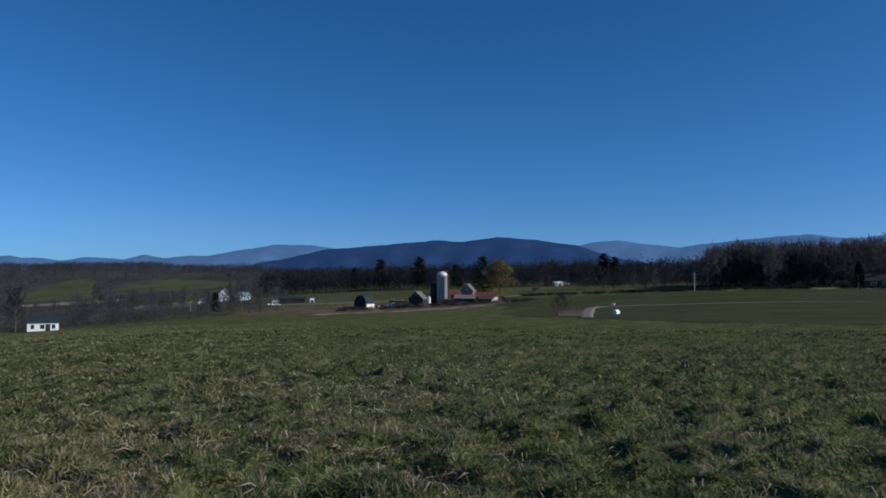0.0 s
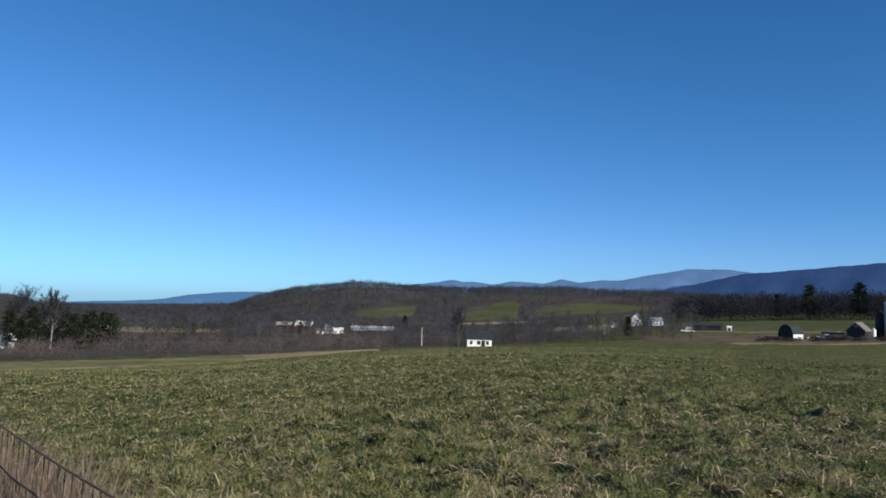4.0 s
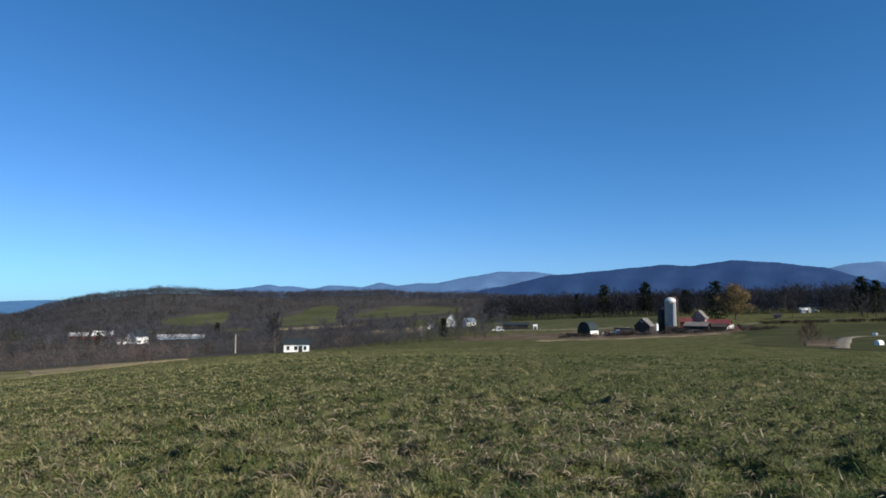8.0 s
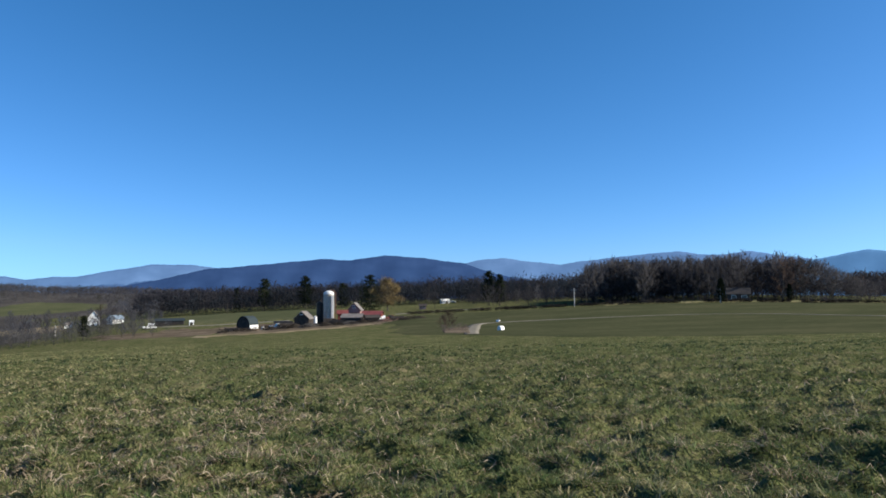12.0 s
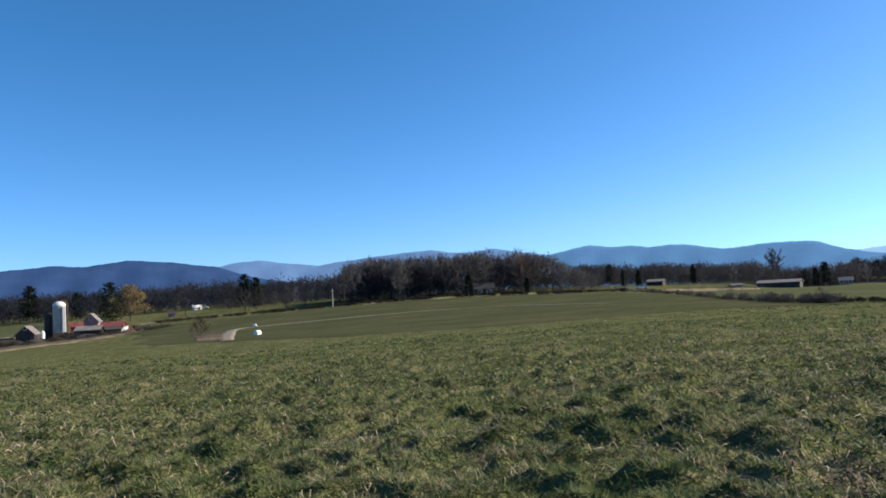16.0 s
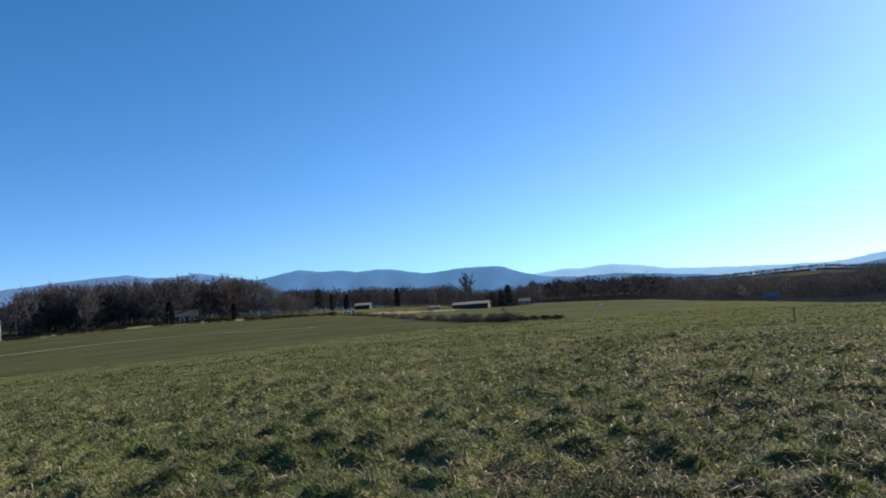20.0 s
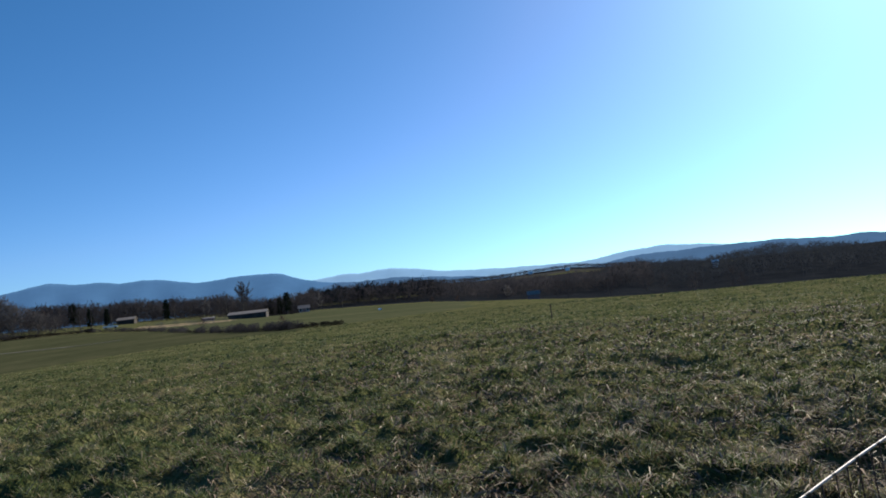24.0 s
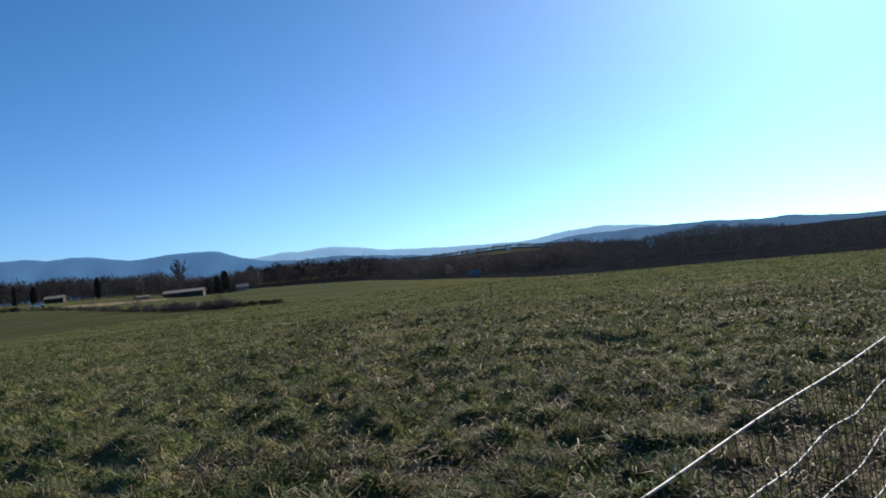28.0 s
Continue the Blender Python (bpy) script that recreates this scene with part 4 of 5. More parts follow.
grove(24, -76, -61.5, 200, 290, 15, 20.5, "trees round the white house", "tall bare tree beside the white house", 24, KINDS[:4])
grove(18, -62.8, -56.2, 195, 290, 7, 11, "evergreens below the meadow", "bare grey tree among evergreens at the field edge", 28, pines=0.7, firs=PINES[2:])
grove(44, -56, -13, 240, 520, 6, 11, "trees in the valley", "bare grey tree among the valley houses", 26, GREYS, pines=0.05)
grove(22, -31, -12, 300, 420, 6, 9.5, "trees round the valley houses", "grey leafless tree beside the valley houses", 39, GREYS)
grove(16, -25, -12.5, 255, 340, 5, 8.5, "trees at the foot of the meadow", "grey leafless tree at the foot of the meadow", 46, GREYS)
grove(9, -37, -31, 230, 300, 6, 10, "trees round the small white house", "grey leafless tree near the small white house", 47, GREYS)
grove(8, -27.4, -23, 235, 300, 5, 9, "trees round the small white house", "grey leafless tree near the small white house", 48, GREYS)
grove(8, -17, -9, 430, 520, 7, 11, "trees behind the sheds", "bare tree behind the farm sheds", 29)
grove(10, 76, 92, 300, 400, 9, 13, "trees beyond the crest", "tall bare tree showing above the meadow crest", 30, DARKS)
# single trees that stand out
for az, d, el, k in ((-5.0, 400, 1.95, 2), (-1.9, 395, 2.15, 2), (3.05, 345, 2.25, 3), (0.9, 400, 1.6, 1), (12.5, 335, 2.45, 2), (13.35, 335, 2.2, 0), (29.9, 262, 1.6, 1), (34.5, 262, 1.1, 1), (43.0, 340, 1.2, 1), (41.9, 330, 1.3, 1), (55.75, 320, 1.0, 2)):
    tree_thing("conifer", PINES[k], az, d, "dark green conifer standing above bare trees", "tree", by_top(d, az, el) / 16, "single conifers", az * 37)
GOLD_TREE = leafy_tree(51, 14, 0.52)
tree_thing("golden_tree", GOLD_TREE, 4.45, 330, "broad tree with golden autumn leaves behind the barns", "tree", by_top(330, 4.45, 2.0) / 14)
BIG = bare_tree(61, 16, 0.30, M_TWIG, 1.3, 0.25, 40, 0.05)
for az, d, el in ((52.5, 330, 2.25), (-30.6, 205, -0.25), (-48.2, 140, -2.6), (8.2, 320, 0.9), (73.0, 300, -0.3)):
    tree_thing("tree", BIG, az, d, "lone bare tree with a spreading crown", "tree", by_top(d, az, el) / 16, turn=az * 11)
BIRCH = bare_tree(62, 14, 0.26, M_TWIG, 0.6, 0.4, 30, 0.06)
BIRCH[0].materials[0] = M_POLE
tree_thing("birch", BIRCH, -60.2, 185, "white-barked birch standing before dark evergreens", "tree", by_top(185, -60.2, 0.25) / 14)
BUSH = bare_tree(63, 4, 0.5, M_TWIG_RED, 0.6, 0.05, 16, 0.03)
for az, d, h in ((9.3, 150, 4.2), (8.9, 156, 3.4), (-21.2, 380, 6.0), (55.4, 128, 2.0), (49.5, 200, 2.6), (-40, 130, 2.6), (-35.5, 150, 3.4), (-52.5, 125, 2.8), (67, 330, 3), (69, 335, 3.4)):
    tree_thing("bush", BUSH, az, d, "bare russet bush with a tangle of twigs", "bush", h / 4, "bare bushes", az * 23)


def gable_house(name, az, d, w, dp, h, rise, walls, roof, label, category="house", turn=0.0, windows=(), doors=(), ends=None, overhang=0.4, group=""):
    """Ridge along x. windows: (face, u, z, w, h); faces: f front, r right end, l left end."""
    ob = thing(name, az, d, label, category, turn, group, 0.3)
    part("wall", prism_x(w, dp, h, rise), walls, ob)
    for s in (-1, 1):
        bm = bmesh.new()
        y0, y1 = s * (dp / 2 + overhang), 0.0
        z0, z1 = h - overhang * rise / (dp / 2), h + rise
        a = [bm.verts.new(p) for p in ((-w / 2 - overhang, y0, z0 + 0.05), (w / 2 + overhang, y0, z0 + 0.05), (w / 2 + overhang, y1, z1 + 0.05), (-w / 2 - overhang, y1, z1 + 0.05))]
        b = [bm.verts.new(v.co + Vector((0, 0, 0.16))) for v in a]
        for q in ((0, 1, 2, 3),):
            bm.faces.new([a[i] for i in q])
            bm.faces.new([b[i] for i in q[::-1]])
        for i in range(4):
            bm.faces.new((a[i], b[i], b[(i + 1) % 4], a[(i + 1) % 4]))
        part("roof", bm, roof, ob)
    for kind, items in (("window", windows), ("door", doors)):
        for face, u, z, ww, hh in items:
            m = pose(u, -dp / 2, z) if face == "f" else pose(w / 2, u, z, 0, 0, 90) if face == "r" else pose(-w / 2, u, z, 0, 0, -90)
            fr = boxm(-ww / 2 - 0.1, ww / 2 + 0.1, -0.06, 0.02, -0.1, hh + 0.1)
            win = part(kind, fr, M_WHITE if kind == "window" else M_DARK, ob, m=m)
            if kind == "window":
                part("pane", boxm(-ww / 2, ww / 2, -0.075, -0.03, 0, hh), M_GLASS, win)
    return ob


def prism_x(w, dp, h, rise):
    bm = bmesh.new()
    a = [(-dp / 2, 0), (dp / 2, 0), (dp / 2, h), (0, h + rise), (-dp / 2, h)]
    p = [[bm.verts.new((x, y, z)) for y, z in a] for x in (-w / 2, w / 2)]
    bm.faces.new(p[0])
    bm.faces.new(p[1][::-1])
    for i in range(5):
        k = (i + 1) % 5
        bm.faces.new((p[0][k], p[0][i], p[1][i], p[1][k]))
    return bm


# ---------------- houses of the valley ----------------
gable_house("house", -28.95, 218, 7.2, 6.5, 2.7, 1.3, M_WHITE, M_DARKROOF, "small white house with a dark teal roof below the meadow",
            windows=(("f", -2.4, 1.0, 0.8, 1.1), ("f", -0.2, 1.0, 1.0, 1.1), ("f", 2.4, 1.0, 0.8, 1.1)), doors=(("f", 1.1, 0.1, 0.9, 2.0),))
gable_house("house", -63.6, 212, 7.5, 6, 2.6, 1.3, M_WHITE, M_WHITE, "white farmhouse with a bright roof beside evergreens", turn=20, windows=(("f", -2.2, 1.0, 0.8, 1.1), ("f", 1.8, 1.0, 0.8, 1.1)))
gable_house("shed", -65.8, 208, 8.5, 5, 2.0, 0.9, M_BLUE, M_BLUE, "low blue-grey shed beside the white farmhouse", "shed", turn=10, doors=(("f", 0.5, 0.1, 1.4, 1.8),))
gable_house("house", -57.1, 480, 8.5, 6, 3.0, 1.8, M_WHITE, M_GREYROOF, "small white house far across the valley", windows=(("f", -2, 1.0, 1.0, 1.2), ("f", 2, 1.0, 1.0, 1.2)))
gable_house("barn", -44.2, 500, 10, 9, 2.4, 1.8, M_REDBARN, M_DOME, "low red barn with a pinkish metal roof", "barn", doors=(("f", 0, 0.1, 2.4, 2.2),))
gable_house("barn", -42.6, 492, 11, 9, 2.6, 2.6, M_REDBARN, M_WHITE, "red barn with a bright white metal roof", "barn", turn=-14, doors=(("f", 2, 0.1, 2.4, 2.2),))
gable_house("house", -40.4, 430, 9, 7.5, 4.4, 3.2, M_WHITE, M_DARKROOF, "white two-storey house with a dark roof", turn=48, windows=(("r", -1.8, 1.0, 1.0, 1.4), ("r", 1.8, 1.0, 1.0, 1.4), ("r", 0, 4.0, 1.0, 1.3), ("f", -2, 1.0, 1.0, 1.4), ("f", 2, 1.0, 1.0, 1.4)))
gable_house("shed", -41.4, 424, 4.5, 4, 2.2, 1.2, M_WHITE, M_GREYROOF, "little white shed beside the house", "shed", doors=(("f", 0, 0.1, 1.0, 1.8),))
gable_house("greenhouse", -37.4, 470, 27, 7, 2.0, 1.1, M_BLUE, M_DOME, "long low greenhouse with a pale roof", "greenhouse", turn=4)
gable_house("house", -16.9, 400, 3.6, 5, 4.2, 3.2, M_WHITE, M_GREYROOF, "narrow white house with a steep gable", turn=85, windows=(("r", 0, 3.0, 0.9, 1.3), ("r", 0, 0.8, 0.9, 1.3)))
gable_house("house", -15.5, 395, 6.0, 5, 2.6, 1.7, M_WHITE, M_BLUE, "white cottage with a blue-grey roof", turn=30, windows=(("f", 1.4, 1.0, 0.9, 1.1),))
gable_house("shed", -18.5, 405, 3.4, 3, 2.0, 1.2, M_WHITE, M_GREYROOF, "tiny white shed among bare trees", "shed")
gable_house("shed", -11.8, 330, 11, 6, 2.2, 0.9, M_BARNWOOD, M_DARKROOF, "long dark open shed beside the lane", "shed", turn=-4, doors=(("f", -4, 0.1, 3.0, 2.2), ("f", 0, 0.1, 3.0, 2.2), ("f", 4, 0.1, 3.0, 2.2)))
gable_house("shed", -13.1, 326, 2.2, 3, 1.3, 0.6, M_WHITE, M_WHITE, "white end building of the long shed", "shed", overhang=0.08, doors=(("f", 0, 0.1, 0.8, 1.1),))
gable_house("shed", -10.3, 322, 1.8, 3, 1.5, 0.5, M_WHITE, M_WHITE, "white kiosk at the end of the long shed", "shed", overhang=0.08, doors=(("f", 0, 0.1, 0.8, 1.1),))
gable_house("house", 7.25, 330, 3.0, 4, 1.7, 0.9, M_PINKWOOD, M_BARNWOOD, "small faded house under bare trees", windows=(("f", 0.6, 0.9, 0.7, 0.8),))
gable_house("house", 31.1, 283, 7.5, 6, 2.7, 2.0, M_BARNWOOD, M_BARNWOOD, "dark house at the edge of the woodlot with bright windows", windows=(("f", -1.6, 1.0, 1.5, 1.2), ("f", 1.9, 1.0, 1.7, 1.2)))
gable_house("barn", 52.85, 300, 14.5, 9, 2.3, 0.95, M_BARNWOOD, M_GREYROOF, "long dark barn with a pale metal roof", "barn", turn=-8, doors=(("f", -5, 0.1, 2.6, 2.0), ("f", 0.5, 0.1, 2.6, 2.0), ("f", 5, 0.1, 2.6, 2.0)))
gable_house("barn", 44.3, 372, 7.5, 8, 2.2, 1.1, M_BARNWOOD, M_GREYROOF, "small dark barn with a pale roof", "barn", turn=-10, doors=(("f", -2, 0.1, 2.4, 2.0),))
gable_house("shed", 49.9, 296, 4, 4, 1.2, 0.4, M_PINKWOOD, M_GREYROOF, "low faded shed beside the long barn", "shed", turn=6)
gable_house("house", 57.0, 350, 5, 5, 2.2, 1.3, M_PINKWOOD, M_GREYROOF, "weathered grey house beyond the far field", windows=(("f", -1.6, 1.0, 1.0, 1.2), ("f", 1.6, 1.0, 1.0, 1.2)))
gable_house("house", 75.0, 345, 5.5, 5, 2.8, 1.6, M_PINKWOOD, M_GREYROOF, "pale house half hidden beyond the crest")
gable_house("barn", 74.9, 1500, 9, 8, 4, 2.5, M_WHITE, M_WHITE, "white barn on the far ridge", "barn")
gable_house("house", 77.8, 1440, 8, 7, 4, 2.5, M_WHITE, M_WHITE, "white house in the fields of the far ridge")
gable_house("house", 88.7, 640, 5, 5, 4.5, 2.5, M_WHITE, M_WHITE, "white house on the far wooded hill")


# ---------------- the farm ----------------
def arch_barn(az, d, w, ln, h, turn):
    ob = thing("arched_barn", az, d, "round-roofed barn with a dark front and a white side", "barn", turn, sink=0.3)
    arc = [(-w / 2, 0.0)] + [(-w / 2 * math.cos(math.pi * i / 14) ** 1.0, 1.4 + (h - 1.4) * math.sin(math.pi * i / 14) ** 0.9) for i in range(15)] + [(w / 2, 0.0)]
    inner = [(x * 0.96, z * 0.97) for x, z in arc]
    part("front_wall", prism(bmesh.new(), inner, -ln / 2, -ln / 2 + 0.2), M_BARNWOOD, ob)
    part("back_wall", prism(bmesh.new(), inner, ln / 2 - 0.2, ln / 2), M_BARNWOOD, ob)
    bm = bmesh.new()
    for i in range(1, len(arc) - 2):
        (x0, z0), (x1, z1) = arc[i], arc[i + 1]
        q = [bm.verts.new(p) for p in ((x0, -ln / 2 - 0.3, z0), (x1, -ln / 2 - 0.3, z1), (x1, ln / 2 + 0.3, z1), (x0, ln / 2 + 0.3, z0))]
        o = [bm.verts.new((v.co.x * 1.03, v.co.y, v.co.z * 1.03)) for v in q]
        bm.faces.new(q)
        bm.faces.new(o[::-1])
        for k in range(4):
            bm.faces.new((q[k], o[k], o[(k + 1) % 4], q[(k + 1) % 4]))
    part("roof", bm, M_DARKROOF, ob)
    part("side_wall", boxm(w / 2 - 0.15, w / 2 + 0.12, -ln / 2, ln / 2, 0, 2.0), M_WHITE, ob, "white side wall")
    part("side_wall", boxm(-w / 2 - 0.12, -w / 2 + 0.15, -ln / 2, ln / 2, 0, 2.0), M_BARNWOOD, ob)
    door = part("door", boxm(-1.3, 1.3, -ln / 2 - 0.06, -ln / 2 + 0.05, 0.2, 3.0), M_DARK, ob)
    part("hatch", boxm(-0.5, 0.5, -ln / 2 - 0.06, -ln / 2 + 0.05, 3.5, 4.3), M_DARK, ob)
    return ob


arch_barn(-6.25, 262, 4.8, 6, 5.0, -28)
gable_house("barn", -2.0, 262, 8, 5.2, 2.9, 2.4, M_BARNWOOD, M_GREYROOF, "dark weathered gable barn with a grey metal roof", "barn", turn=-104, doors=(("r", 0, 0.1, 2.6, 2.6), ("f", -2, 0.1, 1.4, 2.0)), windows=(("r", 0, 4.2, 0.9, 0.9),))
gable_house("barn", 1.95, 286, 7, 4.8, 3.8, 2.6, M_PINKWOOD, M_GREYROOF, "faded red barn with a pale metal roof", "barn", turn=-100, doors=(("r", 0, 0.1, 2.2, 2.4),), windows=(("f", -2, 1.6, 0.8, 0.9), ("f", 0.5, 1.6, 0.8, 0.9), ("r", 0, 4.4, 0.8, 0.9)))
gable_house("shed", 1.75, 258, 7.0, 6, 2.1, 1.2, M_DARK, M_GREYROOF, "low open cattle shed with a pale metal roof", "shed", turn=-12, doors=(("f", -2.4, 0.1, 2.4, 1.8), ("f", 1.6, 0.1, 2.4, 1.8)))
gable_house("barn", 3.3, 272, 7.0, 6, 2.1, 1.2, M_REDBARN, M_REDROOF, "low red barn with a red metal roof", "barn", turn=-8, doors=(("f", 1.5, 0.1, 2.0, 1.9),))
gable_house("barn", 0.95, 276, 3.6, 5, 3.0, 1.2, M_REDBARN, M_REDROOF, "red milk house behind the silo", "barn", windows=(("f", 1.5, 1.2, 0.8, 0.9),))
gable_house("shed", 3.25, 256, 4.6, 3.5, 1.7, 0.8, M_DARK, M_BARNWOOD, "small dark lean-to shed with a weathered roof", "shed", turn=10)
gable_house("shed", -3.6, 270, 6, 4, 1.2, 0.7, M_DARK, M_BARNWOOD, "low dark tool shed", "shed")

silo = thing("silo", -0.12, 265, "tall pale concrete silo with a shiny domed cap", "silo", sink=0.3)
bm = bmesh.new()
bmesh.ops.create_cone(bm, cap_ends=True, segments=40, radius1=1.88, radius2=1.88, depth=10.9, matrix=pose(0, 0, 5.45))
part("wall", bm, M_CONCRETE, silo)
bm = bmesh.new()
bmesh.ops.create_uvsphere(bm, u_segments=40, v_segments=16, radius=1.94, matrix=pose(0, 0, 10.8) @ Matrix.Diagonal((1, 1, 0.72, 1)))
for v in [v for v in bm.verts if v.co.z < 10.7]:
    bm.verts.remove(v)
part("dome", bm, M_DOME, silo, "shiny galvanised dome")
for i in range(14):
    bm = bmesh.new()
    bmesh.ops.create_cone(bm, cap_ends=False, segments=40, radius1=1.91, radius2=1.91, depth=0.07, matrix=pose(0, 0, 0.5 + i * 0.75))
    part("hoop", bm, M_GREYROOF, silo)
part("chute", boxm(0.9, 1.7, -2.2, -1.3, 0, 10.4), M_DOME, silo, "pale unloading chute")
part("pipe", tubes_mesh("pipe", [([(2.4, 0.6, 0), (2.4, 0.6, 11.2), (1.9, 0.5, 12.2), (0.8, 0.3, 12.4)], [0.16, 0.16, 0.15, 0.15], 8)], M_RUST), None, silo, "rusty filling pipe")
part("feed_room", boxm(-1.8, 2.4, -4.4, -1.9, 0, 2.2, bevel=0.04), M_BARNWOOD, silo, "dark feed room at its foot")
# silo in shadow: the shadow is put into its near-black wall
dark_silo = thing("silo", -0.78, 268, "shorter silo beside the pale one, coloured dark for its shadow", "silo", sink=0.3)
bm = bmesh.new()
bmesh.ops.create_cone(bm, cap_ends=True, segments=32, radius1=1.35, radius2=1.35, depth=7.9, matrix=pose(0, 0, 3.95))
part("wall", bm, M_DARK, dark_silo)
bm = bmesh.new()
bmesh.ops.create_cone(bm, cap_ends=True, segments=32, radius1=1.4, radius2=0.2, depth=0.9, matrix=pose(0, 0, 8.3))
part("roof", bm, M_BARNWOOD, dark_silo)
bin_ = thing("feed_bin", -1.15, 259, "small white upright feed bin", "bin", sink=0.1)
bm = bmesh.new()
bmesh.ops.create_cone(bm, cap_ends=True, segments=24, radius1=0.85, radius2=0.85, depth=3.0, matrix=pose(0, 0, 2.7))
part("body", bm, M_WHITE, bin_)
bm = bmesh.new()
bmesh.ops.create_cone(bm, cap_ends=True, segments=24, radius1=0.9, radius2=0.15, depth=0.7, matrix=pose(0, 0, 4.5))
part("cap", bm, M_DOME, bin_)
for sx, sy in ((-1, -1), (1, -1), (-1, 1), (1, 1)):
    part("leg", boxm(0.5 * sx - 0.06, 0.5 * sx + 0.06, 0.5 * sy - 0.06, 0.5 * sy + 0.06, 0, 1.3), M_DARK, bin_)

bin_.scale = (0.7, 0.7, 0.7)


def hutch(az, d, size, turn, label):
    ob = thing("calf_hutch", az, d, label, "hutch", turn, "calf hutches")
    out = [(-0.6, 0)] + [(-0.6 * math.cos(math.pi * i / 8), 0.55 + 0.75 * math.sin(math.pi * i / 8)) for i in range(9)] + [(0.6, 0)]
    out = [(x * size, z * size) for x, z in out]
    part("shell", prism(bmesh.new(), out, -0.9 * size, 0.9 * size), M_WHITE, ob)
    # solid inset whose dark colour stands for the shade of a doorway
    part("opening_panel", prism(bmesh.new(), [(x * 0.6, z * 0.75) for x, z in out], -0.93 * size, -0.8 * size), M_DARK, ob, "dark panel for the shaded doorway")
    part("vent", boxm(-0.12 * size, 0.12 * size, -0.2 * size, 0.2 * size, 1.27 * size, 1.36 * size), M_GREYROOF, ob)


hutch(13.42, 134, 0.68, 150, "white domed calf hutch standing in the field")
hutch(13.2, 192, 0.5, 60, "small white calf hutch at the track")
hutch(-5.1, 255, 0.8, 10, "white calf hutch beside the arched barn")
hutch(-4.6, 254, 0.8, -20, "white calf hutch beside the arched barn")
hutch(62.9, 205, 0.5, 40, "white calf hutch far out in the field")


def pickup(az, d, turn, paint, label):
    ob = thing("pickup", az, d, label, "car", turn)
    bm = prism(bmesh.new(), [(-2.6, 0.45), (2.55, 0.45), (2.6, 0.95), (1.35, 1.05), (0.9, 1.05), (-2.6, 1.05)], -0.9, 0.9)
    part("body", bm, paint, ob)
    part("cab", prism(bmesh.new(), [(-0.7, 1.05), (1.3, 1.05), (0.75, 1.72), (-0.6, 1.75)], -0.82, 0.82), paint, ob)
    part("window", prism(bmesh.new(), [(-0.5, 1.12), (1.0, 1.12), (0.65, 1.62), (-0.45, 1.64)], -0.84, 0.84), M_GLASS, ob)
    for x in (-1.6, 1.6):
        for y in (-0.82, 0.82):
            bm = bmesh.new()
            bmesh.ops.create_cone(bm, cap_ends=True, segments=18, radius1=0.38, radius2=0.38, depth=0.26, matrix=pose(x, y, 0.38, 90))
            part("wheel", bm, M_DARK, ob)


pickup(-4.0, 254, 15, M_WHITE, "white pickup parked in the farmyard")
# a van beyond the road, made as a white gabled block
gable_house("shed", 9.0, 402, 4.6, 3, 1.7, 0.9, M_WHITE, M_WHITE, "little white shed shape standing in for a van beyond the road", "shed", turn=25, doors=(("f", 0.6, 0.1, 1.0, 1.4),))
pickup(9.5, 408, -10, M_WHITE, "white pickup beside the van")
pickup(-13.2, 316, 8, M_WHITE, "white pickup by the lane")
pickup(4.7, 258, 20, M_REDBARN, "red farm truck at the end of the yard")
pickup(43.2, 300, 0, M_WHITE, "white car by the small barn")


def wagon(az, d, turn, label, high=1.0):
    ob = thing("hay_wagon", az, d, label, "wagon", turn, "farm wagons")
    part("bed", boxm(-2.4, 2.4, -1.1, 1.1, 0.7, 0.9), M_BARNWOOD, ob)
    for y in (-1.1, 1.02):
        part("side_board", boxm(-2.4, 2.4, y, y + 0.08, 0.9, 0.9 + high), M_BARNWOOD, ob)
    part("end_board", boxm(-2.4, -2.3, -1.1, 1.1, 0.9, 1.2 + high), M_BARNWOOD, ob)
    part("drawbar", boxm(2.4, 3.9, -0.06, 0.06, 0.55, 0.68), M_DARK, ob)
    for x in (-1.5, 1.5):
        for y in (-1.0, 1.0):
            bm = bmesh.new()
            bmesh.ops.create_cone(bm, cap_ends=True, segments=16, radius1=0.42, radius2=0.42, depth=0.2, matrix=pose(x, y, 0.42, 90))
            part("wheel", bm, M_DARK, ob)


wagon(-3.3, 252, 5, "dark hay wagon in the farmyard")
wagon(-7.4, 256, -10, "low dark wagon beside the arched barn", 0.4)
wagon(5.2, 252, 12, "dark wagon at the end of the yard", 0.6)
wagon(0.6, 250, -6, "dark wagon before the silo", 0.8)


def heap(az, d, w, h, material, label, seed):
    g = np.random.default_rng(seed)
    n, k = 28, 9
    V = [(0, 0, h)]
    for i in range(1, k):
        for j in range(n):
            a, r = 2 * math.pi * j / n, w * i / (k - 1)
            V.append((r * math.cos(a) * 1.6, r * math.sin(a), max(-0.3, h * (1 - (i / (k - 1)) ** 1.6) + g.uniform(-0.1, 0.1) * h - (0.3 if i == k - 1 else 0))))
    tri = [(0, 1 + j, 1 + (j + 1) % n) for j in range(n)]
    quad = [t for i in range(k - 2) for j in range(n) for o in [1 + i * n] for t in ((o + j, o + n + j, o + n + (j + 1) % n), (o + j, o + n + (j + 1) % n, o + (j + 1) % n))]
    x, y, z = spot(az, d)
    ob = new("mound", mesh_from("mound", V, tri + quad, material, True))
    ob.matrix_basis = pose(x, y, z, 0, 0, -az)
    tagged(ob, label, "mound")


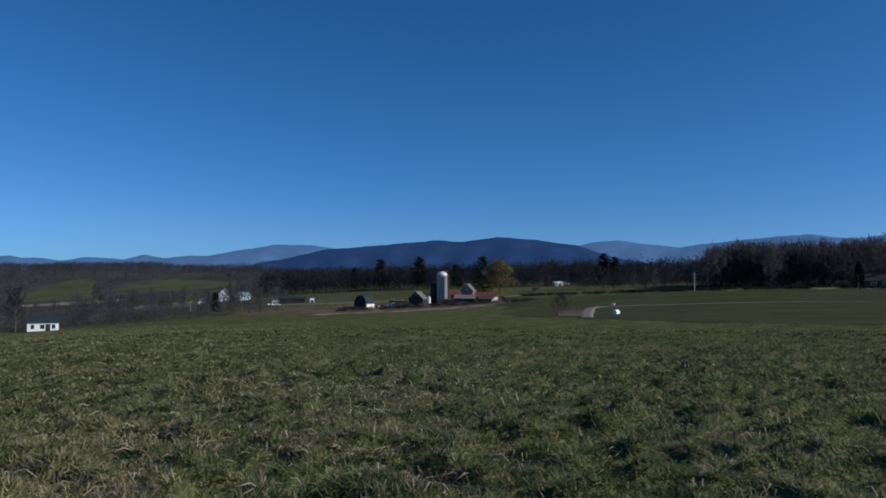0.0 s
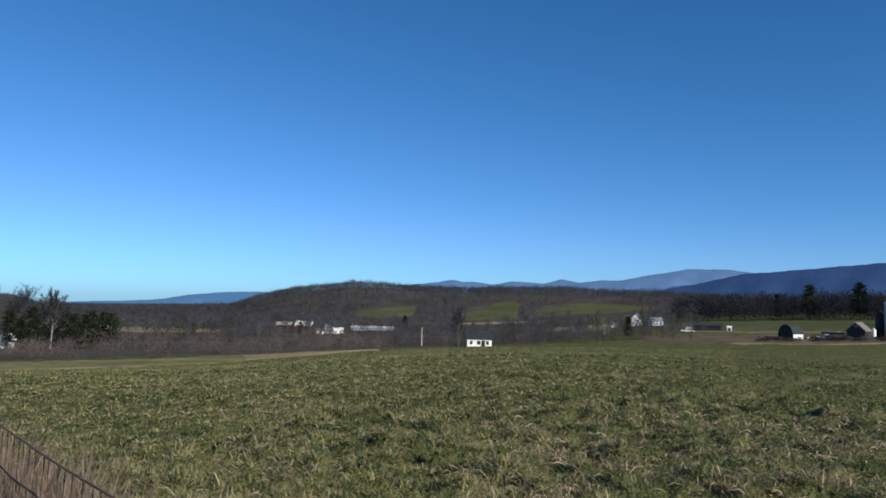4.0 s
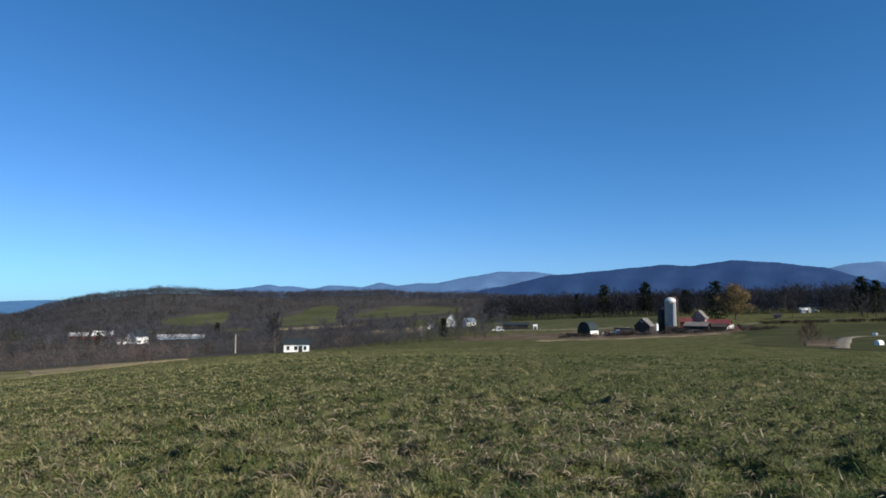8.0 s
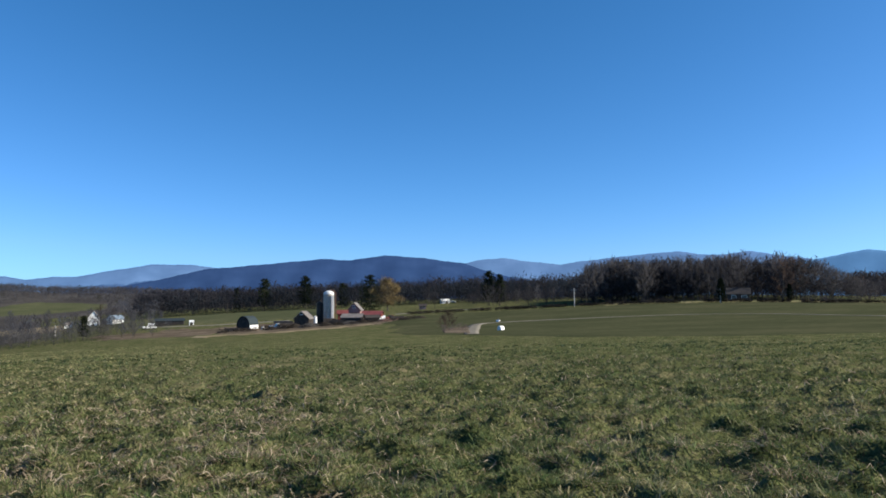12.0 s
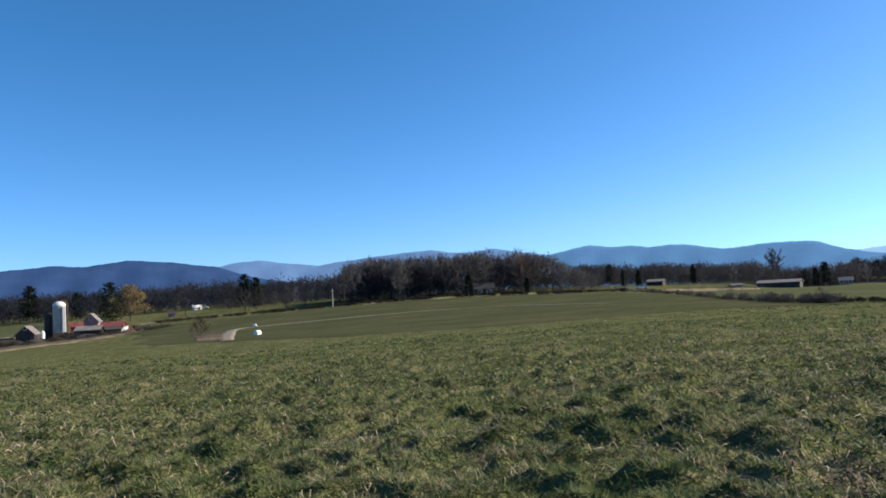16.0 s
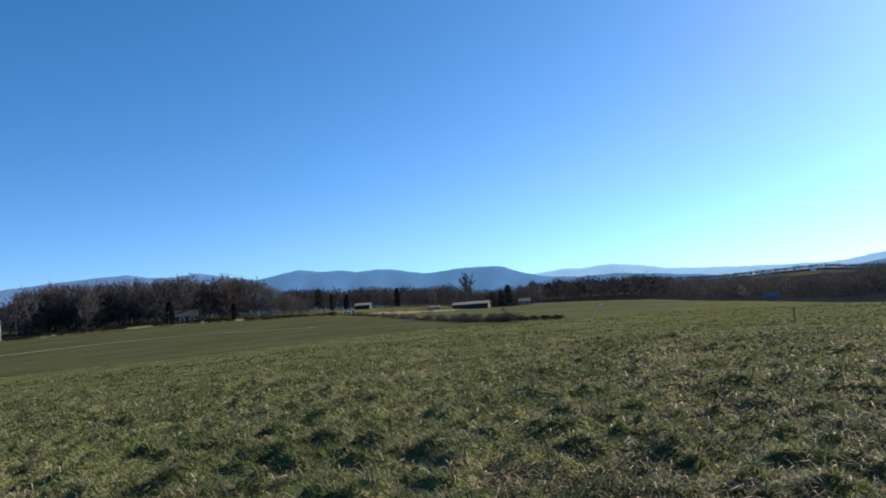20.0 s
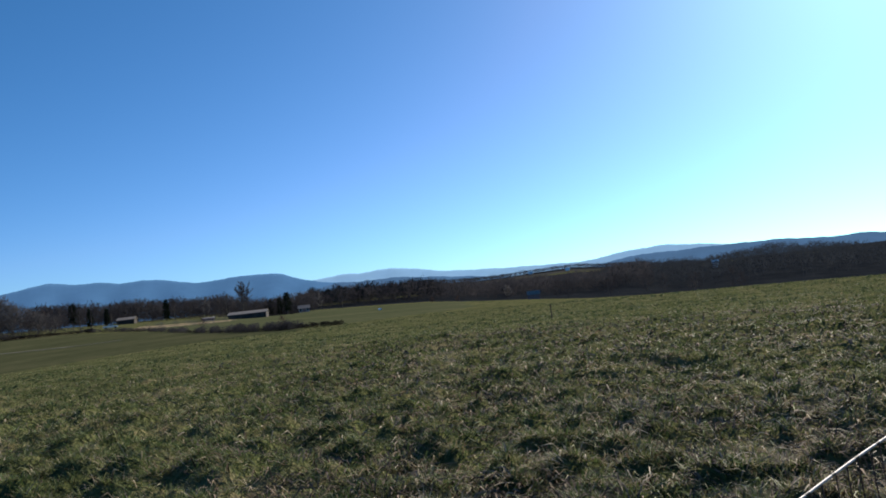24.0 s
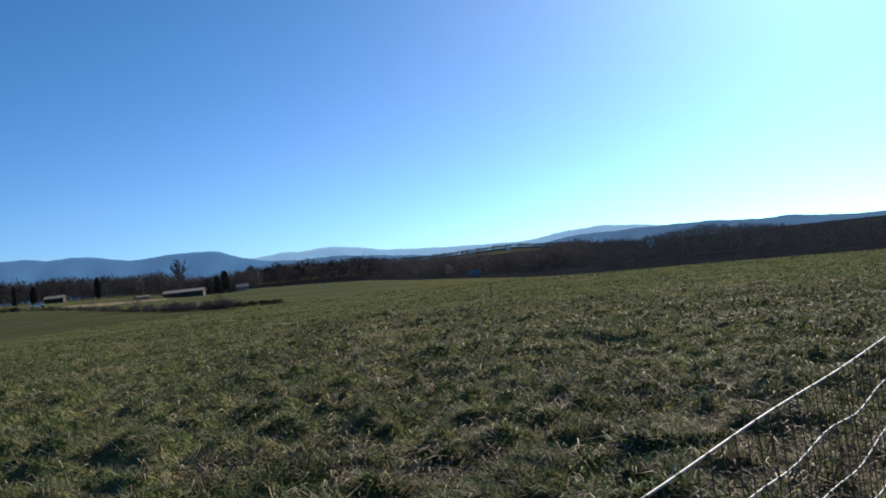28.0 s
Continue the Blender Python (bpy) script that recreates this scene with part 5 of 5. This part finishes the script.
heap(-1.6, 246, 2.6, 1.3, M_LITTER, "dark manure heap in the yard", 1)
heap(1.6, 247, 3.0, 1.1, M_LITTER, "dark heap of old silage", 2)
heap(-5.9, 250, 2.2, 0.8, M_DIRT, "low mound of earth by the yard", 3)
heap(4.3, 249, 2.0, 0.9, M_RUST, "heap of rusty scrap", 4)
# dark piles and weed rows stand for dim clutter and shade before the barns
for k_, (az_, d_, w_, h_) in enumerate(((-8.0, 252, 1.6, 0.7), (-4.4, 247, 1.7, 0.9), (-2.7, 251, 1.9, 1.3), (-0.3, 248, 1.8, 1.1), (0.9, 252, 1.4, 1.4), (2.6, 248, 1.7, 0.9), (5.9, 250, 1.6, 0.8), (7.0, 256, 1.9, 0.9))):
    heap(az_, d_, w_, h_, M_HEDGE, "dark pile standing for unclear clutter in the yard", 11 + k_)
for k_, (line_, n_) in enumerate((([250, 240, 238, 248], 260), ([256, 248, 246, 254], 200))):
    forest("weeds", n_, -8.6, 6.6, 1, 2, 0.5, 1.5, M_HEDGE, "dark weeds standing for clutter and shade along the yard", 71 + 7 * k_, 40, 0.8, 0.09, 0.0, lambda a, d: vnoise(a * 1.3, d / 9, 74) > 0.3, "weeds", 0.8, ([-8.5, -3, 2, 6.5], line_, 1.6))
wall_ = thing("bunker_wall", 4.0, 256, "leaning white bunker wall panel", "wall", 20)
part("panel", prism(bmesh.new(), [(-1.4, 0), (1.3, 0), (1.3, 2.0), (-1.4, 0.9)], -0.15, 0.15), M_WHITE, wall_)


def pole(az, d, h, label, arm=True, wood=M_POLE):
    ob = thing("utility_pole", az, d, label, "pole", 0, "utility poles", 0.5)
    part("pole", tubes_mesh("pole", [([(0, 0, 0), (0.02, 0, h * 0.5), (0, 0.02, h + 0.5)], [0.19, 0.16, 0.12], 10)], wood), None, ob)
    if arm:
        part("crossarm", boxm(-1.1, 1.1, -0.16, -0.05, h - 0.4, h - 0.28), wood, ob)
        for x in (-1.0, -0.5, 0.5, 1.0):
            part("insulator", boxm(x - 0.05, x + 0.05, -0.15, -0.06, h - 0.28, h - 0.1), M_GLASS, ob)


pole(-33.5, 222, by_top(222, -33.5, -2.0), "pale weathered utility pole below the meadow", False)
pole(19.15, 282, by_top(282, 19.15, 1.0), "slender pale utility pole at the wood's corner")
pole(29.85, 262, by_top(262, 29.85, 0.85), "short pale post before the dark house", False)
pole(-19.3, 330, by_top(330, -19.3, -1.3), "pale post in the valley", False)
pole(42.0, 300, by_top(300, 42.0, 1.3), "dark utility pole by the small barn", wood=M_BARNWOOD)
stake = thing("stake", 76.6, 52, "thin dark wooden stake standing in the meadow", "stake")
part("post", tubes_mesh("post", [([(0, 0, -0.2), (0.01, 0, 0.5), (0, 0.01, 0.95)], [0.045, 0.04, 0.035], 7)], M_BARNWOOD), None, stake)
part("peg", boxm(-0.03, 0.1, -0.02, 0.02, 0.8, 0.86), M_BARNWOOD, stake)


# ---------------- fence ----------------
def fence_run(label, start, az, length, heights, strand, seed, stays=0.075, posts=(), slack=0.01, thick=0.0032, follow=1.0, droop=0.0, lift=0.0):
    """Netting: horizontal strands tied by upright stays, on thin posts."""
    x0, y0 = start
    ux, uy = math.sin(radians(az)), math.cos(radians(az))
    ob = new("netting_fence")
    ob.matrix_basis = pose(x0, y0, float(ground(x0, y0, False)))
    tagged(ob, label, "fence")
    r = random.Random(seed)
    z0 = ob.location.z
    ph = [r.uniform(0, 6) for _ in range(40)]

    def at(s, k, hgt):
        sag = slack * (math.sin(s * 2.1 + ph[k]) + 0.7 * math.sin(s * 5.3 + ph[k + 8]) + (0.9 * math.sin(s * 9.7 + ph[k + 16]) if k else 0)) * (1.0 if k else 0.35)
        off = 0.3 * slack * math.sin(s * 3.3 + ph[k + 20])
        g = follow * (float(ground(x0 + ux * s, y0 + uy * s, False)) - z0)
        sag += lift * (s - 2.07) - droop * math.sin(math.pi * s / 5.68)
        return Vector((ux * s - uy * off, uy * s + ux * off, g + hgt + sag))
    n = int(length / 0.05)
    for k, hgt in enumerate(heights):
        pts = [at(length * i / n, k, hgt) for i in range(n + 1)]
        line = part("strand", tubes_mesh("strand", [(pts, [thick * (1.1 if k == 0 else 1.0)] * len(pts), 6)], strand[0]), None, ob)
        if strand[1] is not None:
            # dark yarns wound round the pale core
            bands = []
            for i in range(0, n - 1, 1):
                if (i % 2 == 0) if k else (i % 3 == 0):
                    a, b = pts[i], pts[i].lerp(pts[i + 1], 0.45)
                    bands.append(([a, b], [thick * (1.4 if k else 1.2)] * 2, 6))
            tagged(part("yarn", tubes_mesh("yarn", bands, strand[1]), None, line, "dark yarn wound into the strand"), kind="stuff")
    count = int(length / stays)
    for i in range(count):
        s = stays * (i + r.uniform(-0.2, 0.2)) + 0.1
        if s > length:
            break
        pts = []
        for k, hgt in enumerate(heights):
            p = at(s + r.uniform(-0.006, 0.006) + 0.012 * k, k, hgt)
            pts.append(p)
        pts.append(Vector((pts[-1].x, pts[-1].y, pts[-1].z - heights[-1] * 0.9 - (1 - follow) * 0.2)))
        part("stay", tubes_mesh("stay", [(pts, [0.0017] * len(pts), 5)], strand[2]), None, ob)
    for s, mat_, rad, top in posts:
        p = at(s, 0, 0)
        post = part("post", tubes_mesh("post", [([(p.x, p.y, p.z - 0.6), (p.x, p.y, p.z + top * 0.6), (p.x + 0.01, p.y, p.z + top)], [rad, rad, rad * 0.9], 12)], mat_), None, ob)
    return ob


fence_run("white and black electric netting strung along the meadow edge", (0.10, 0.68), 116.5, 12, (0.985, 0.82, 0.645, 0.46, 0.30, 0.16), (M_WIRE, M_BLACK, M_RUST), 5, 0.075, ((5.4, M_BLACK, 0.009, 1.08), (9.4, M_BLACK, 0.009, 1.08)), lift=0.025)
# same netting; its shaded look is put into the strands with the rust colour
fence_run("sagging netting, strands coloured dark for shade, overgrown with dry weeds", (0.09, 0.67), -74.5, 9.5, (1.0, 0.84, 0.69, 0.52, 0.36, 0.2), (M_RUST, None, M_RUST), 6, 0.09, ((5.68, M_POST, 0.024, 1.05),), 0.004, 0.0034, 0.0, 0.03)


# ---------------- grass ----------------
def grass(name, n, d0, d1, l0, l1, w0, seed, label, material=None, flat=0.5, straw=0.0, a0=-81, a1=117, shift=0):
    """Bent blades lying over one another, thicker and longer on the hummocks; where straw is set only in patches."""
    g = np.random.default_rng(seed)
    az = g.uniform(a0, a1, n)
    d = d0 * (d1 / d0) ** g.uniform(0, 1, n)
    x, y = d * np.sin(np.radians(az)), d * np.cos(np.radians(az))
    hum = hummock(x, y)
    patch = vnoise(x / 1.1 + 9 + shift, y / 1.1, 12) * 0.5 + vnoise(x / 0.33 + shift, y / 0.33, 13) * 0.5
    thin = np.clip((150 - d) / 90, 0, 1)
    if straw:
        keep = (g.uniform(0, 1, n) < np.clip((az - a0) / 14 + (a0 < -80), 0, 1)) & (patch > straw + 0.25 * np.clip((az - a1 + 25) / 25, 0, 1) * (a1 < 0))
    else:
        keep = g.uniform(0, 1, n) < 0.14 + 6.0 * hum + 0.3 * vnoise(x / 0.8, y / 0.8, 23) + 0.3 * np.clip(d / 40 - 1, 0, 1)
    keep &= (g.uniform(0, 1, n) < thin) & ~((az > 6) & (d > np.interp(az, [5, 20, 31, 40, 45, 50, 56, 57], [125, 86, 78, 82, 86, 92, 98, 300])))
    x, y, d, hum = x[keep], y[keep], d[keep], hum[keep]
    m = len(x)
    z = ground(x, y) - 0.01
    ln = g.uniform(l0, l1, m) * (0.85 + 2.6 * hum)
    lean = np.clip(g.normal(flat, 0.28, m), 0.05, 1.35)
    a = 6.3 * vnoise(x / 0.5, y / 0.5, 17) * 2 + g.normal(0, 1.3, m)
    dx, dy, up = np.cos(a) * np.sin(lean), np.sin(a) * np.sin(lean), np.cos(lean)
    w = w0 * np.maximum(1, d / 12) * g.uniform(0.6, 1.4, m)
    b = a + np.pi / 2 + g.normal(0, 0.5, m)
    sx, sy = np.cos(b) * w, np.sin(b) * w
    ex, ey, ez = x + dx * ln, y + dy * ln, z + np.maximum(up * ln * g.uniform(0.6, 1.0, m), 0.012)
    v = np.stack([np.stack([x - sx, y - sy, z], -1), np.stack([x + sx, y + sy, z], -1), np.stack([ex, ey, ez], -1)], 1).reshape(-1, 3)
    f = np.arange(m * 3).reshape(-1, 3)
    tagged(new(name, mesh_from(name, v, f, material or M_BLADE)), label, "grass", kind="stuff")


def tussocks(n, d0, d1, h0, h1, blades, w0, seed, label, a0=-81, a1=117, material=None):
    """Clumps of longer grass standing over the turf, each a fan of bent blades."""
    g = np.random.default_rng(seed)
    az = g.uniform(a0, a1, n)
    d = np.sqrt(g.uniform(d0 ** 2, d1 ** 2, n) * g.uniform(0.35, 1, n)) if d0 < 6 else np.sqrt(g.uniform(d0 ** 2, d1 ** 2, n))
    d = np.maximum(d, d0)
    x, y = d * np.sin(np.radians(az)), d * np.cos(np.radians(az))
    # they stand in loose drifts
    ok = vnoise(x / 2.3, y / 2.3, 30) + g.normal(0, 0.15, n) > 0.42
    x, y, d = x[ok], y[ok], d[ok]
    size = g.uniform(h0, h1, len(x)) * (0.7 + 0.6 * vnoise(x / 4, y / 4, 31))
    x, y, d, size = (np.repeat(q, blades) for q in (x, y, d, size))
    m = len(x)
    a = g.uniform(0, 2 * np.pi, m)
    r = size * 0.95 * np.sqrt(g.uniform(0, 1, m))
    bx, by = x + np.cos(a) * r * 1.3, y + np.sin(a) * r
    z = ground(bx, by) - 0.015
    lean = 0.45 + 0.6 * r / size + g.normal(0, 0.22, m)
    dx, dy, up = np.cos(a) * np.sin(lean), np.sin(a) * np.sin(lean), np.cos(lean)
    ln = size * g.uniform(0.7, 1.2, m)
    w = w0 * np.maximum(1, d / 9) * g.uniform(0.7, 1.4, m)
    b = a + np.pi / 2 + g.normal(0, 0.6, m)
    sx, sy = np.cos(b) * w, np.sin(b) * w
    mx, my, mz = bx + dx * ln * 0.45, by + dy * ln * 0.45, z + up * ln * 0.6
    ex, ey, ez = bx + dx * ln * 1.05, by + dy * ln * 1.05, z + up * ln * g.uniform(0.55, 0.95, m)
    v = np.stack([np.stack([bx - sx, by - sy, z], -1), np.stack([bx + sx, by + sy, z], -1), np.stack([mx + sx * 0.9, my + sy * 0.9, mz], -1),
                  np.stack([mx - sx * 0.9, my - sy * 0.9, mz], -1), np.stack([ex, ey, ez], -1)], 1).reshape(-1, 3)
    i = np.arange(m)[:, None] * 5
    f = np.concatenate([i + [0, 1, 2], i + [0, 2, 3], i + [3, 2, 4]], 0)
    tagged(new("tussock_grass", mesh_from("tussock_grass", v, f, material or M_BLADE)), label, "grass", kind="stuff")


grass("grass", 390000, 3.2, 14, 0.045, 0.13, 0.0062, 41, "matted green and straw-coloured meadow grass", flat=0.85)
grass("grass", 290000, 13, 150, 0.05, 0.12, 0.0085, 42, "matted meadow grass on the slope", flat=0.85)
grass("straw", 190000, 3.2, 34, 0.07, 0.20, 0.0052, 43, "flattened pale straw lying in patches", M_STRAW, flat=1.15, straw=0.57)
grass("straw", 60000, 4.5, 40, 0.06, 0.16, 0.0052, 49, "pale straw litter on the sunward slope", M_STRAW, flat=1.1, straw=0.55, a0=58, a1=117, shift=11)
grass("dead_grass", 190000, 3.2, 40, 0.06, 0.17, 0.0062, 48, "rotted brown grass lying in small patches", M_DEAD, flat=1.1, straw=0.57, shift=31)
# laid on the left only, where paler blades imitate front light
grass("straw", 270000, 4.5, 110, 0.05, 0.13, 0.0062, 44, "yellowed dry grass on the near slope", M_DRY, flat=1.0, straw=0.33, a0=-81, a1=-10)
grass("grass", 60000, 0.7, 3.3, 0.04, 0.11, 0.004, 50, "short matted grass along the fence", flat=0.85)
grass("grass", 60000, 0.7, 14, 0.05, 0.13, 0.006, 51, "matted grass behind the fence", flat=0.85, a0=117, a1=279)
tussocks(4200, 3.5, 24, 0.06, 0.14, 11, 0.0062, 45, "green tussocks in the meadow")
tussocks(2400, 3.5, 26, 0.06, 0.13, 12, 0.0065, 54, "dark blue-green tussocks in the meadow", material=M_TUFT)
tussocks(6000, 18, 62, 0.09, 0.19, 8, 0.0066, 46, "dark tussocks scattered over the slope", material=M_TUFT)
tussocks(2600, 20, 60, 0.10, 0.18, 8, 0.006, 55, "green tussocks scattered over the slope")
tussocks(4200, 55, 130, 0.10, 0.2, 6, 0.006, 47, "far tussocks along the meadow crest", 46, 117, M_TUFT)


def leaves(n, d0, d1, l0, l1, w0, seed, label, material, a0=-81, a1=117, patch=0.0, shift=0.0):
    """Long limp grass leaves: each rises from the turf, bends over and lies down."""
    g = np.random.default_rng(seed)
    az = g.uniform(a0, a1, n)
    d = d0 * (d1 / d0) ** g.uniform(0, 1, n)
    x, y = d * np.sin(np.radians(az)), d * np.cos(np.radians(az))
    # bundles: leaves of a tuft share a rough direction
    cover = vnoise(x / 0.9 + shift, y / 0.9, 91) * 0.55 + vnoise(x / 0.24 + shift, y / 0.24, 92) * 0.45
    # thins out towards its borders
    soft = np.clip((az - a0) / 18, 0, 1) if a0 > -80 else 1.0 + 0 * az
    if a1 < 100:
        soft = soft * np.clip((a1 - az) / 18, 0, 1)
    ok = (cover > patch) & (g.uniform(0, 1, n) < soft)
    x, y, d = x[ok], y[ok], d[ok]
    m = len(x)
    z = ground(x, y) - 0.01
    a = 12.6 * vnoise(x / 0.35 + shift, y / 0.35, 93) + g.normal(0, 0.9, m)
    ln = g.uniform(l0, l1, m)
    up = np.clip(g.normal(0.55, 0.22, m), 0.12, 1.0)
    cx, cy = np.cos(a), np.sin(a)
    reach = ln * np.sqrt(1 - 0.8 * up ** 2) * 0.5
    w = w0 * np.maximum(1, d / 7) * g.uniform(0.6, 1.35, m)
    tilt = g.normal(0, 0.5, m)
    sx, sy, sz = -cy * w * np.cos(tilt), cx * w * np.cos(tilt), w * np.sin(tilt)
    mx, my, mz = x + cx * reach, y + cy * reach, z + ln * up * 0.5
    ex, ey = mx + cx * ln * 0.48, my + cy * ln * 0.48
    ez = np.maximum(mz - ln * g.uniform(0.0, 0.4, m) * up, z + 0.015)
    v = np.stack([np.stack([x - sx, y - sy, z - sz], -1), np.stack([x + sx, y + sy, z + sz], -1), np.stack([mx + sx, my + sy, mz + sz], -1),
                  np.stack([mx - sx, my - sy, mz - sz], -1), np.stack([ex, ey, ez], -1)], 1).reshape(-1, 3)
    i = np.arange(m)[:, None] * 5
    f = np.concatenate([i + [0, 1, 2], i + [0, 2, 3], i + [3, 2, 4]], 0)
    tagged(new("grass", mesh_from("grass", v, f, material)), label, "grass", kind="stuff")


leaves(66000, 2.0, 22, 0.10, 0.25, 0.0045, 141, "long limp green grass leaves", M_BLADE, patch=0.42)
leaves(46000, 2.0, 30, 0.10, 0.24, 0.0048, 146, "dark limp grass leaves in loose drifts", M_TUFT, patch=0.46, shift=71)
leaves(17000, 3.0, 20, 0.12, 0.28, 0.0045, 142, "long pale straw leaves lying over the turf", M_STRAW, patch=0.52, shift=17)
leaves(11000, 3.0, 20, 0.12, 0.28, 0.0045, 143, "pale straw on the sunward slope", M_STRAW, 48, 117, 0.5, 31)
leaves(46000, 2.0, 30, 0.10, 0.26, 0.0052, 144, "brown dead leaves on the sunward slope", M_DEAD, 48, 117, 0.46, 43)
leaves(26000, 3.0, 16, 0.12, 0.28, 0.0045, 145, "tangled pale straw trodden into the meadow", M_STRAW, -60, 10, 0.52, 57)


def weeds(name, n, s0, s1, back, h0, h1, seed, material, label, start=(0.09, 0.67), az=-74.5):
    """Tall dry stalks along the fence line."""
    g = np.random.default_rng(seed)
    s, o = g.uniform(s0, s1, n), g.normal(back, 0.16, n)
    ux, uy = math.sin(radians(az)), math.cos(radians(az))
    x, y = start[0] + ux * s + uy * o, start[1] + uy * s - ux * o
    z = ground(x, y)
    h = g.uniform(h0, h1, n)
    lean = g.normal(0, 0.22, (n, 2)) * h[:, None]
    b = g.uniform(0, 6.3, n)
    w = 0.003 * g.uniform(0.7, 1.6, n)
    sx, sy = np.cos(b) * w, np.sin(b) * w
    mx, my, mz = x + lean[:, 0] * 0.4, y + lean[:, 1] * 0.4, z + h * 0.55
    v = np.stack([np.stack([x - sx, y - sy, z], -1), np.stack([x + sx, y + sy, z], -1), np.stack([mx + sx, my + sy, mz], -1), np.stack([mx - sx, my - sy, mz], -1),
                  np.stack([x + lean[:, 0], y + lean[:, 1], z + h], -1)], 1).reshape(-1, 3)
    i = np.arange(n)[:, None] * 5
    f = np.concatenate([i + [0, 1, 2], i + [0, 2, 3], i + [3, 2, 4]], 0)
    tagged(new(name, mesh_from(name, v, f, material)), label, "weeds", kind="stuff")


weeds("weeds", 9000, 0.9, 9.0, 0.1, 0.3, 0.9, 81, M_WEED, "dead brown grass grown up through the netting")
weeds("weeds", 6000, 2.6, 9.0, 0.18, 0.4, 0.88, 84, M_WEED, "dead purple-brown stalks crowding the wire")
weeds("weeds", 170, 5.9, 7.4, 0.1, 0.95, 1.32, 82, M_STRAW, "tall pale dry weeds beside the fence post")
weeds("weeds", 1800, 0.8, 9.0, 0.1, 0.12, 0.4, 83, M_BLADE, "grass at the foot of the netting", (0.10, 0.68), 116.5)


def caught_leaf():
    """A crumpled dry leaf hanging in the netting."""
    bm = bmesh.new()
    ring = [(0.0, -0.035), (0.016, -0.024), (0.03, -0.004), (0.024, 0.018), (0.012, 0.024), (0.0, 0.04), (-0.014, 0.022), (-0.028, 0.012), (-0.026, -0.01), (-0.014, -0.026)]
    outer = [bm.verts.new((x, 0.006 * math.sin(60 * x + 40 * z), z)) for x, z in ring]
    mid = bm.verts.new((0, -0.008, 0))
    for i in range(len(outer)):
        bm.faces.new((outer[i], outer[(i + 1) % len(outer)], mid))
    bmesh.ops.solidify(bm, geom=bm.faces[:], thickness=0.0008)
    ob = new("leaf")
    ob.matrix_basis = LEAF
    ob.scale = (0.78, 0.78, 0.78)
    tagged(ob, "pale yellow dry leaf caught in the wire netting", "leaf")
    part("blade", bm, M_LEAF, ob)
    part("stem", tubes_mesh("stem", [([(0, 0, -0.034), (0.004, 0, -0.05), (0.012, 0.003, -0.062)], [0.0012, 0.001, 0.0008], 5)], M_STRAW), None, ob)


M_LEAF = see_through(mat("dry_yellow_leaf", [(0.55, 0.46, 0.22), (0.7, 0.6, 0.34)], 30, 0.7), 0.3)
LEAF = pose(-2.279, 1.322, 0.900, 12, 10, 57)
caught_leaf()
